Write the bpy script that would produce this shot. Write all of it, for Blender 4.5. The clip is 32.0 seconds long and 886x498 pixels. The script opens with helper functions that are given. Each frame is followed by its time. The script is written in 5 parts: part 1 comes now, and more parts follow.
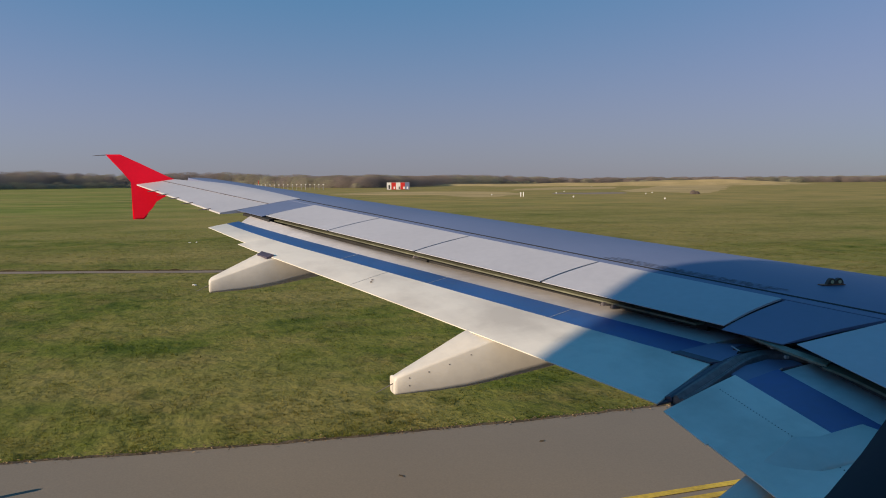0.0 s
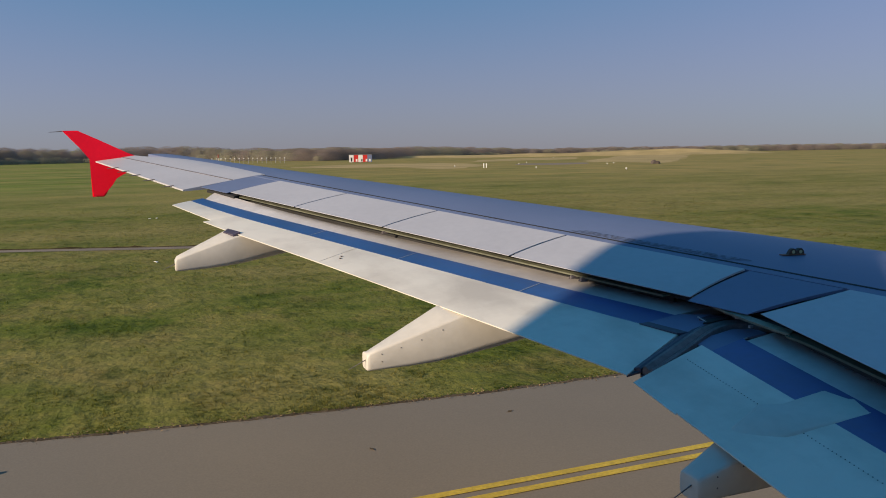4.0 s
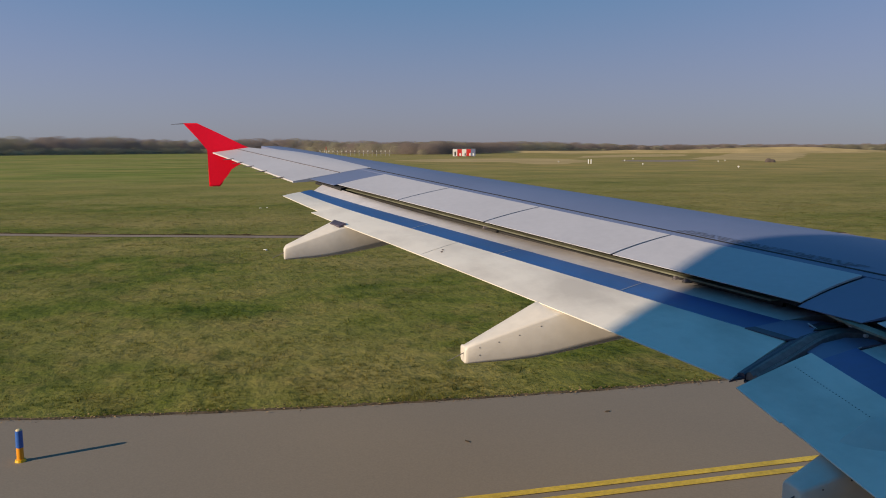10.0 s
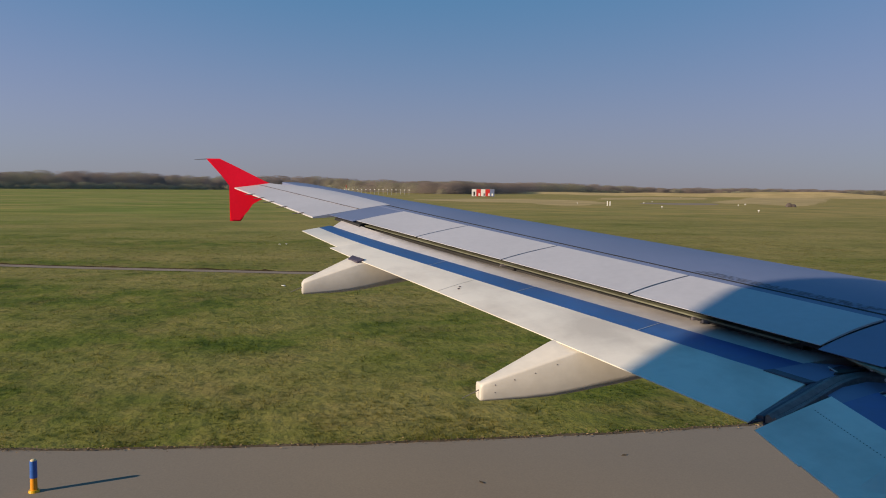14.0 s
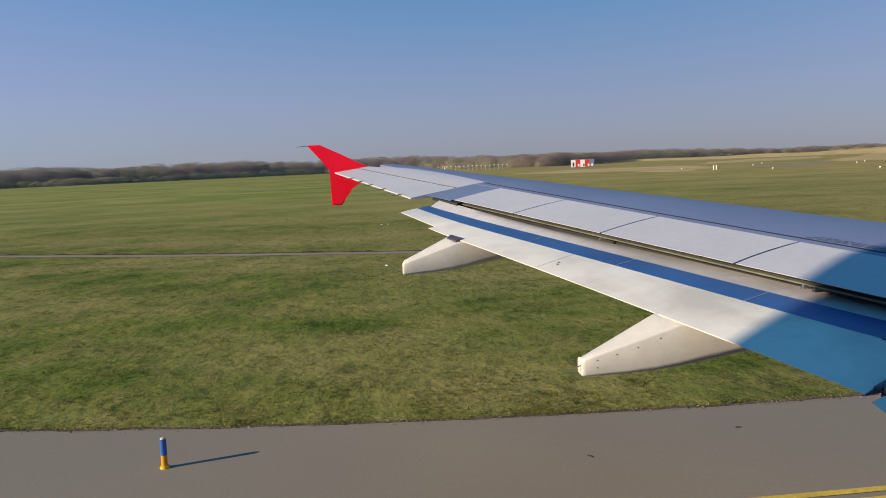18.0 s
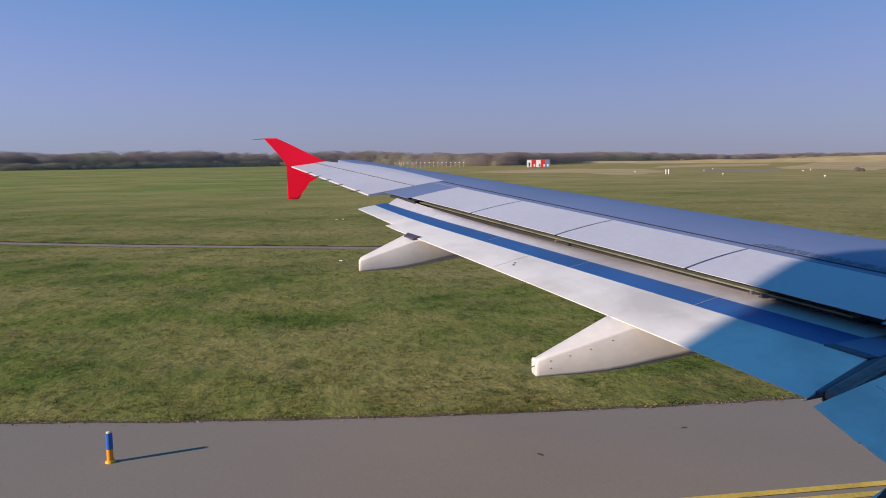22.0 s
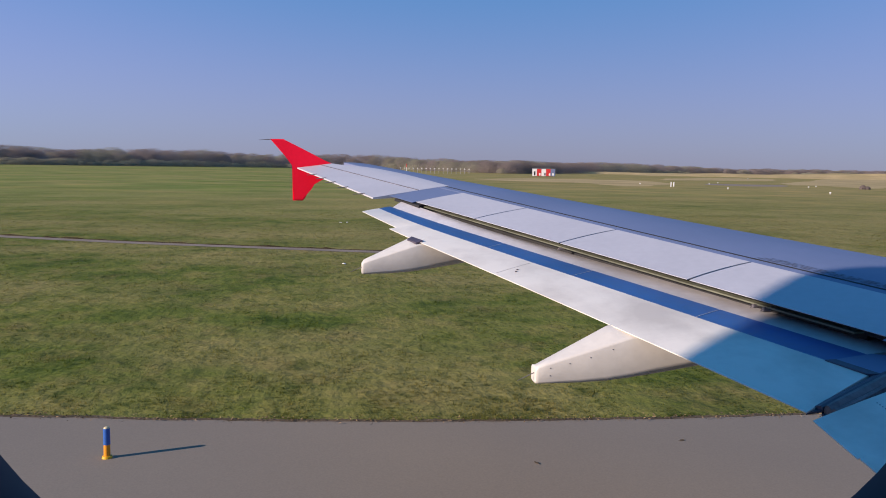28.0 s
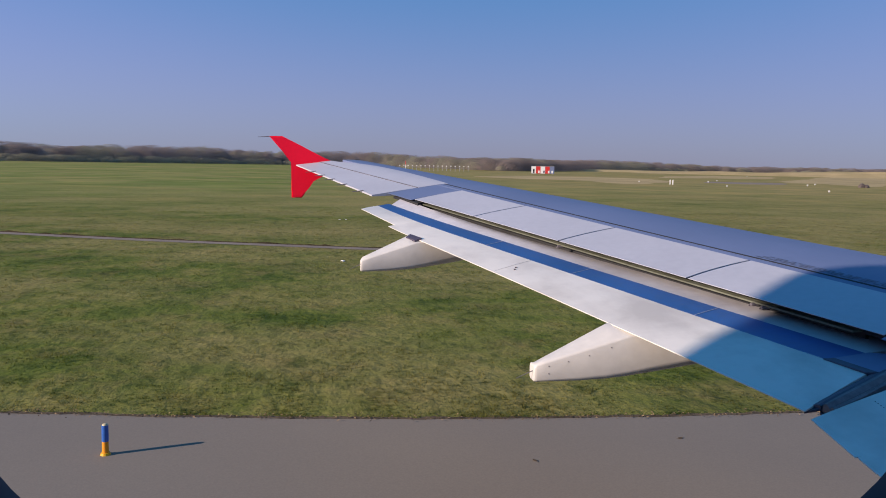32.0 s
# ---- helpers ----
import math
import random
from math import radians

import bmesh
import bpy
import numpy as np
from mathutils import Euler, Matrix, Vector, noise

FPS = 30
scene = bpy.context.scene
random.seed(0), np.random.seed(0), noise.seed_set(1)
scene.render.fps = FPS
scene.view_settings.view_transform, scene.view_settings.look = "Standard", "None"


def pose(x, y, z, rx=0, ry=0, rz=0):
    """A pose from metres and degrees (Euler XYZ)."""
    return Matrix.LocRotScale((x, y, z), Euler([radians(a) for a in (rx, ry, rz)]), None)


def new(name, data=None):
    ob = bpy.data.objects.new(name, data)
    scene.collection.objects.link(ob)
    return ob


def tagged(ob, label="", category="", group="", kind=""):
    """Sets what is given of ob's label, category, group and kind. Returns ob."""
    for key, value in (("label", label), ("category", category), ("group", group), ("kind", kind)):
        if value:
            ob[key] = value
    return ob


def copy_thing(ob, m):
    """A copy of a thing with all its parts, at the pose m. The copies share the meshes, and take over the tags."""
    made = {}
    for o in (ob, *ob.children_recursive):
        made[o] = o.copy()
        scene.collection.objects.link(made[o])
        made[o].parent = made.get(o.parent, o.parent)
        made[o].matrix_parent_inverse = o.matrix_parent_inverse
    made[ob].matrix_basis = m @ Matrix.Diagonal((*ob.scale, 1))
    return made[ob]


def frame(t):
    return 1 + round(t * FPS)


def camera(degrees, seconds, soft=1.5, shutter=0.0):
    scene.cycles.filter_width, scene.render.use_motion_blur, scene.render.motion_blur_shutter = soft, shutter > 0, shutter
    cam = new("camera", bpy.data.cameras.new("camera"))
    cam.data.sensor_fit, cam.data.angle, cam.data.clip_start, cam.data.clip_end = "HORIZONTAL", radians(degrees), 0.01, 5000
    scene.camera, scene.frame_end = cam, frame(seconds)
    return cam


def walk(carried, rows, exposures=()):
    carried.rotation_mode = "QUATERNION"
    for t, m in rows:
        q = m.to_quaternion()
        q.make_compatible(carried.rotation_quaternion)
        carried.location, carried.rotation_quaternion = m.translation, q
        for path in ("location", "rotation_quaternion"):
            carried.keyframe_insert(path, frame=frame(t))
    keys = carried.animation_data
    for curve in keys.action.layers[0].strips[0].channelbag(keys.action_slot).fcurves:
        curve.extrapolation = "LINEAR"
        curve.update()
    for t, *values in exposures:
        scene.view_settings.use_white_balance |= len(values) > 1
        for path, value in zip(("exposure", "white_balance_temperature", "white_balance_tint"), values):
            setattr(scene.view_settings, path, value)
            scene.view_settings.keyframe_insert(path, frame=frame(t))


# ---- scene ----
# Eye path inside the cabin of a standing airliner: t, x, y, z, yaw, pitch, roll.
# x runs forward along the aircraft, y out along the left wing, the ground is z = 0.
PATH = [
    (0.0, 0.049, 0.083, 4.361, -19.25, -4.86, -0.38),
    (0.5, 0.029, 0.089, 4.369, -18.38, -6.12, -0.27),
    (1.0, 0.049, 0.079, 4.385, -18.81, -5.83, -0.63),
    (1.5, 0.046, 0.082, 4.384, -19.59, -5.79, -1.45),
    (2.0, 0.046, 0.086, 4.389, -19.99, -4.54, -0.75),
    (2.5, 0.045, 0.084, 4.382, -20.66, -4.53, -0.58),
    (3.0, 0.046, 0.096, 4.396, -20.29, -4.22, -0.97),
    (3.5, -0.010, 0.088, 4.394, -21.51, -7.16, -1.24),
    (5.5, 0.046, 0.084, 4.381, -21.69, -5.44, 0.38),
    (6.0, -0.008, 0.115, 4.359, -19.84, -5.45, 2.04),
    (6.5, 0.014, 0.085, 4.371, -20.90, -7.95, 5.05),
    (7.0, 0.086, 0.109, 4.344, -21.96, -10.88, 1.31),
    (7.4, 0.021, 0.087, 4.361, -18.10, -11.94, 2.29),
    (8.0, 0.020, 0.071, 4.398, -18.94, -4.28, -1.27),
    (8.5, -0.026, 0.043, 4.404, -15.92, -5.15, -0.49),
    (9.0, -0.000, 0.062, 4.419, -16.31, -5.37, 1.45),
    (9.5, -0.001, 0.048, 4.388, -15.47, -6.35, 0.96),
    (10.0, -0.016, 0.036, 4.402, -14.57, -7.20, -0.21),
    (10.5, -0.021, 0.015, 4.400, -13.97, -4.81, 0.26),
    (11.0, -0.021, 0.033, 4.400, -14.54, -5.34, 0.58),
    (11.5, -0.012, 0.025, 4.395, -14.60, -5.20, 0.64),
    (12.0, -0.019, 0.026, 4.407, -14.20, -5.10, 0.98),
    (12.5, -0.026, 0.027, 4.410, -14.58, -5.03, 0.70),
    (13.0, -0.027, 0.019, 4.411, -13.27, -5.05, 1.25),
    (13.5, -0.012, 0.004, 4.387, -13.42, -4.58, 1.03),
    (14.0, -0.018, 0.013, 4.380, -13.28, -4.39, 0.66),
    (14.5, -0.022, 0.017, 4.384, -12.13, -4.90, 0.27),
    (16.5, -0.018, -0.017, 4.435, -8.90, -6.20, -2.96),
    (17.0, -0.002, -0.015, 4.412, -0.36, -4.82, -2.36),
    (17.5, 0.022, -0.023, 4.400, -1.57, -5.15, -3.18),
    (18.0, 0.009, -0.029, 4.409, -6.01, -6.05, -2.38),
    (18.5, -0.007, -0.060, 4.423, -8.62, -6.97, -1.38),
    (19.0, -0.016, -0.046, 4.417, -8.64, -8.28, -1.00),
    (19.5, -0.013, -0.038, 4.428, -9.13, -8.34, -1.08),
    (20.0, -0.011, -0.052, 4.430, -8.56, -7.15, -1.34),
    (20.5, -0.008, -0.060, 4.421, -8.65, -6.64, -0.97),
    (21.0, -0.011, -0.058, 4.423, -8.81, -6.65, -0.99),
    (21.5, -0.014, -0.046, 4.425, -8.56, -7.76, -0.76),
    (22.0, -0.019, -0.050, 4.430, -9.27, -6.37, -0.64),
    (22.5, -0.018, -0.051, 4.422, -9.30, -6.14, -0.64),
    (23.0, -0.021, -0.052, 4.426, -9.46, -6.26, -0.40),
    (23.5, -0.020, -0.049, 4.431, -9.66, -6.67, 0.17),
    (24.0, -0.016, -0.044, 4.424, -9.70, -7.29, 0.30),
    (24.5, -0.023, -0.054, 4.434, -8.92, -6.81, 0.39),
    (25.0, -0.019, -0.048, 4.425, -9.61, -6.64, 0.45),
    (25.5, -0.017, -0.051, 4.425, -9.56, -6.67, 0.58),
    (27.5, -0.020, -0.056, 4.430, -9.04, -6.19, 0.48),
    (28.0, -0.019, -0.053, 4.415, -9.05, -5.93, 1.00),
    (28.5, -0.012, -0.053, 4.425, -9.17, -6.32, 0.64),
    (29.0, -0.014, -0.051, 4.428, -9.14, -6.26, 0.88),
    (29.5, -0.018, -0.047, 4.429, -9.14, -6.10, 0.71),
    (30.0, -0.018, -0.054, 4.427, -8.99, -6.19, 0.84),
    (30.5, -0.021, -0.053, 4.426, -9.05, -6.05, 1.01),
    (31.0, -0.012, -0.048, 4.425, -9.24, -5.96, 1.16),
    (31.5, -0.016, -0.047, 4.430, -9.21, -6.01, 1.00),
    (32.0, -0.017, -0.049, 4.418, -9.13, -6.12, 1.13),
]
cam = camera(57.9, 32.0, soft=1.0)
walk(cam, [(r[0], pose(r[1], r[2], r[3], 90 + r[5], 0, r[4]) @ pose(0, 0, 0, 0, 0, r[6])) for r in PATH],
     [(0, 0.38, 8150, 14), (3, 0.38, 8200, 14), (6, 0.33, 8150, 14), (7, 0.30, 8000, 14), (8, 0.60, 8150, 15), (9, 0.34, 8200, 15), (13, 0.37, 8150, 15), (14, 0.36, 8150, 15), (17, 0.51, 7750, 13), (18, 0.60, 7750, 13), (19, 0.56, 7800, 15), (20.5, 0.56, 7250, 18), (22, 0.59, 6900, 22), (28, 0.61, 6850, 23), (31, 0.61, 6850, 23), (32, 0.52, 6850, 23)])

# ---- world, sun, exposure ----
SUN_WAY = Vector((0.910, 0.261, -0.321)).normalized()
SUN_AZ = math.atan2(-SUN_WAY.x, -SUN_WAY.y)
world = bpy.data.worlds.new("sky")
scene.world = world
world.use_nodes = True
wn, wl = world.node_tree.nodes, world.node_tree.links
sky = wn.new("ShaderNodeTexSky")
sky.sky_type = "NISHITA"
sky.sun_disc = False
sky.sun_elevation = math.asin(-SUN_WAY.z)
sky.sun_rotation = -SUN_AZ
sky.altitude = 100
sky.air_density = 1.3
sky.dust_density = 0.25
sky.ozone_density = 3.0
# hazy spring sky: a broad lavender band lies over the horizon, deep blue above it
split, join = wn.new("ShaderNodeSeparateColor"), wn.new("ShaderNodeCombineColor")
wl.new(sky.outputs["Color"], split.inputs["Color"])


def scaled(value, by):
    m = wn.new("ShaderNodeMath")
    m.operation = "MULTIPLY"
    m.inputs[1].default_value = by
    wl.new(value, m.inputs[0])
    return m.outputs["Value"]


def deeper(value, by, level, power):
    m = wn.new("ShaderNodeMath")
    m.operation = "POWER"
    m.inputs[1].default_value = power
    wl.new(scaled(value, 1 / level), m.inputs[0])
    return scaled(m.outputs["Value"], by * level)


def levelled(value, most, half, power):
    """Rises with the value and levels off at most, as haze does towards the horizon."""
    p, plus, ratio = wn.new("ShaderNodeMath"), wn.new("ShaderNodeMath"), wn.new("ShaderNodeMath")
    p.operation, plus.operation, ratio.operation = "POWER", "ADD", "DIVIDE"
    p.inputs[1].default_value, plus.inputs[1].default_value = power, half ** power
    wl.new(value, p.inputs[0])
    wl.new(p.outputs["Value"], plus.inputs[0])
    wl.new(p.outputs["Value"], ratio.inputs[0])
    wl.new(plus.outputs["Value"], ratio.inputs[1])
    return scaled(ratio.outputs["Value"], most)


wl.new(levelled(split.outputs["Red"], 2.33, 2.5, 2.9), join.inputs["Red"])
wl.new(deeper(split.outputs["Green"], 0.54, 5.0, 0.50), join.inputs["Green"])
wl.new(deeper(split.outputs["Blue"], 0.90, 6.0, 0.48), join.inputs["Blue"])
wl.new(join.outputs["Color"], wn["Background"].inputs["Color"])
wn["Background"].inputs["Strength"].default_value = 0.087
sun = new("sun", bpy.data.lights.new("sun", "SUN"))
sun.data.energy = 4.35
sun.data.angle = radians(0.4)
sun.data.color = (1.0, 0.90, 0.76)
sun.matrix_world = Matrix.Translation((0, 0, 60)) @ SUN_WAY.to_track_quat("-Z", "Y").to_matrix().to_4x4()


# ---- materials ----
def mat(name, color, rough=0.6, metal=0.0, vary=0.15, scale=1.0, fine=12.0, bump=0.0, tint=None, coat=0.0, piece=0.0, spec=0.5, amount=None):
    """Node material: colour varied by a broad and a fine noise, bump from the fine one."""
    m = bpy.data.materials.new(name)
    m.use_nodes = True
    n, l = m.node_tree.nodes, m.node_tree.links
    p = n["Principled BSDF"]
    p.inputs["Metallic"].default_value = metal
    p.inputs["Specular IOR Level"].default_value = spec
    p.inputs["Coat Weight"].default_value = coat
    p.inputs["Coat Roughness"].default_value = 0.15
    co = n.new("ShaderNodeTexCoord")
    big, small = n.new("ShaderNodeTexNoise"), n.new("ShaderNodeTexNoise")
    big.inputs["Scale"].default_value, big.inputs["Detail"].default_value = scale, 5
    small.inputs["Scale"].default_value, small.inputs["Detail"].default_value = scale * fine, 6
    for t in (big, small):
        l.new(co.outputs["Object"], t.inputs["Vector"])
    ramp = n.new("ShaderNodeValToRGB")
    c = Vector(color)
    other = Vector(tint) if tint else c * (1 - 2 * vary)
    ramp.color_ramp.elements[0].position, ramp.color_ramp.elements[1].position = 0.35, 0.68
    ramp.color_ramp.elements[0].color, ramp.color_ramp.elements[1].color = (*other, 1), (*c, 1)
    l.new(big.outputs["Fac"], ramp.inputs["Fac"])
    mul = n.new("ShaderNodeMix")
    mul.data_type, mul.blend_type = "RGBA", "MULTIPLY"
    mul.inputs["Factor"].default_value = amount if amount is not None else min(1.0, vary * 3)
    l.new(ramp.outputs["Color"], mul.inputs["A"])
    grey = n.new("ShaderNodeValToRGB")
    grey.color_ramp.elements[0].position, grey.color_ramp.elements[1].position = 0.3, 0.7
    grey.color_ramp.elements[0].color, grey.color_ramp.elements[1].color = (0.55, 0.55, 0.55, 1), (1.25, 1.25, 1.25, 1)
    l.new(small.outputs["Fac"], grey.inputs["Fac"])
    l.new(grey.outputs["Color"], mul.inputs["B"])
    last = mul.outputs["Result"]
    if piece:
        info, hsv, rng = n.new("ShaderNodeObjectInfo"), n.new("ShaderNodeHueSaturation"), n.new("ShaderNodeMapRange")
        rng.inputs["To Min"].default_value, rng.inputs["To Max"].default_value = 1 - piece, 1 + piece
        l.new(info.outputs["Random"], rng.inputs["Value"])
        l.new(rng.outputs["Result"], hsv.inputs["Value"])
        l.new(last, hsv.inputs["Color"])
        last = hsv.outputs["Color"]
    l.new(last, p.inputs["Base Color"])
    rr = n.new("ShaderNodeMapRange")
    rr.inputs["To Min"].default_value, rr.inputs["To Max"].default_value = max(0.03, rough - 0.08), min(1, rough + 0.08)
    l.new(small.outputs["Fac"], rr.inputs["Value"])
    l.new(rr.outputs["Result"], p.inputs["Roughness"])
    if bump:
        b = n.new("ShaderNodeBump")
        b.inputs["Strength"].default_value, b.inputs["Distance"].default_value = bump, 0.02
        l.new(small.outputs["Fac"], b.inputs["Height"])
        l.new(b.outputs["Normal"], p.inputs["Normal"])
    return m


M_SKIN = mat("slate_wing_paint", (0.16, 0.20, 0.33), 0.48, 0.0, 0.05, 0.6, 20, spec=0.35)
M_SPOILER = mat("pale_spoiler_paint", (0.50, 0.50, 0.54), 0.5, 0.0, 0.04, 0.8, 18)
M_FAIRING = mat("white_fairing_paint", (0.62, 0.595, 0.55), 0.45, 0.0, 0.04, 1.5, 10)
M_BAND = mat("blue_flap_band", (0.027, 0.106, 0.31), 0.4, 0.0, 0.10, 1.2, 14)
M_NOSE = mat("bare_flap_metal", (0.62, 0.605, 0.62), 0.34, 0.12, 0.10, 1.3, 10, tint=(0.50, 0.48, 0.49), amount=0.2)
M_RED = mat("red_fence_paint", (0.97, 0.008, 0.036), 0.45, 0.0, 0.03, 2, 10, spec=0.25)
# Black for dark joints, and for the shade painted into gaps.
M_DARK = mat("black_joint_and_gap_shade", (0.02, 0.02, 0.022), 0.8, 0.0, 0.2, 5, 8)
M_SEAL = mat("grey_rubber_seal", (0.17, 0.15, 0.16), 0.5, 0.0, 0.2, 4, 8)
M_FLANK = mat("aubergine_rubber", (0.080, 0.068, 0.105), 0.5, 0.0, 0.15, 6, 8)
M_RAIL = mat("pale_primer", (0.24, 0.23, 0.17), 0.55, 0.0, 0.2, 3, 9)
M_COVE = mat("primer_cove", (0.15, 0.155, 0.105), 0.6, 0.0, 0.2, 2, 9)
M_FUSE = mat("white_fuselage_paint", (0.75, 0.75, 0.75), 0.4, 0.0, 0.03, 0.4, 20)
M_CABIN = mat("beige_cabin_lining", (0.66, 0.61, 0.55), 0.7, 0.0, 0.05, 6, 20)
M_RIM = mat("dark_window_seal", (0.012, 0.013, 0.03), 0.5, 0.0, 0.1, 20, 8)
M_STEEL = mat("galvanised_steel", (0.42, 0.43, 0.45), 0.45, 0.6, 0.1, 3, 10)
M_ORANGE = mat("orange_hook_paint", (0.36, 0.09, 0.04), 0.6, 0.0, 0.1, 8, 6)
M_HOOK = mat("brown_hook_paint", (0.13, 0.055, 0.035), 0.55, 0.0, 0.15, 8, 6)
M_TEXT = mat("dark_stencil_paint", (0.10, 0.12, 0.19), 0.6, 0.0, 0.2, 8, 8)
M_WHITE = mat("white_paint", (0.78, 0.78, 0.76), 0.5, 0.0, 0.06, 1, 10)
M_REDP = mat("red_panel_paint", (0.62, 0.03, 0.025), 0.5, 0.0, 0.06, 1, 10)
M_YELLOW = mat("yellow_line_paint", (0.70, 0.49, 0.065), 0.7, 0.0, 0.12, 1.5, 14, amount=0.5)
M_OPLAST = mat("orange_yellow_plastic", (0.80, 0.30, 0.012), 0.45, 0.0, 0.05, 5, 8)
M_YPLAST = mat("yellow_plastic", (0.75, 0.42, 0.01), 0.45, 0.0, 0.05, 5, 8)
M_BLUEP = mat("blue_plastic", (0.02, 0.12, 0.45), 0.4, 0.0, 0.06, 5, 8)
M_CREAM = mat("cream_plastic", (0.62, 0.52, 0.30), 0.45, 0.0, 0.05, 5, 8)
M_BLACK = mat("black_sign_face", (0.02, 0.02, 0.02), 0.5, 0.0, 0.1, 4, 8)
M_CONC = mat("pale_concrete", (0.42, 0.38, 0.33), 0.85, 0.0, 0.10, 0.5, 20, bump=0.3)
M_TYRE = mat("tyre_rubber", (0.03, 0.03, 0.03), 0.8, 0.0, 0.1, 8, 8)
M_WINDOW = mat("dark_vehicle_glass", (0.02, 0.03, 0.04), 0.12, 0.0, 0.05, 3, 8)
M_BARK = mat("grey_brown_bark", (0.16, 0.12, 0.09), 0.9, 0.0, 0.2, 0.6, 6, piece=0.2)


def flap_paint():
    """Cream-white paint with cloudy grey-brown grime and fine streaks along the airflow."""
    m = mat("white_flap_paint", (0.76, 0.72, 0.645), 0.42, 0.0, 0.04, 0.9, 9, tint=(0.74, 0.71, 0.64), amount=0.05)
    n, l = m.node_tree.nodes, m.node_tree.links
    p = n["Principled BSDF"]
    clean = p.inputs["Base Color"].links[0].from_socket
    co = n.new("ShaderNodeTexCoord")
    masks = []
    for scale, stretch, lo, hi, most in ((1.1, (0.9, 0.6, 1), 0.45, 0.66, 0.75), (1.8, (0.6, 2.4, 1), 0.50, 0.74, 0.20)):
        mp, t, r = n.new("ShaderNodeMapping"), n.new("ShaderNodeTexNoise"), n.new("ShaderNodeMapRange")
        mp.inputs["Scale"].default_value = stretch
        mp.inputs["Location"].default_value = (3.1, 1.7, 0)
        t.inputs["Scale"].default_value, t.inputs["Detail"].default_value, t.inputs["Roughness"].default_value = scale, 7, 0.62
        r.inputs["From Min"].default_value, r.inputs["From Max"].default_value, r.inputs["To Max"].default_value = lo, hi, most
        l.new(co.outputs["Object"], mp.inputs["Vector"])
        l.new(mp.outputs["Vector"], t.inputs["Vector"])
        l.new(t.outputs["Fac"], r.inputs["Value"])
        masks.append(r.outputs["Result"])
    both = n.new("ShaderNodeMath")
    both.operation, both.use_clamp = "ADD", True
    l.new(masks[0], both.inputs[0])
    l.new(masks[1], both.inputs[1])
    x = n.new("ShaderNodeMix")
    x.data_type = "RGBA"
    l.new(both.outputs["Value"], x.inputs["Factor"])
    l.new(clean, x.inputs["A"])
    x.inputs["B"].default_value = (0.47, 0.43, 0.38, 1)
    l.new(x.outputs["Result"], p.inputs["Base Color"])
    return m


M_FLAP = flap_paint()


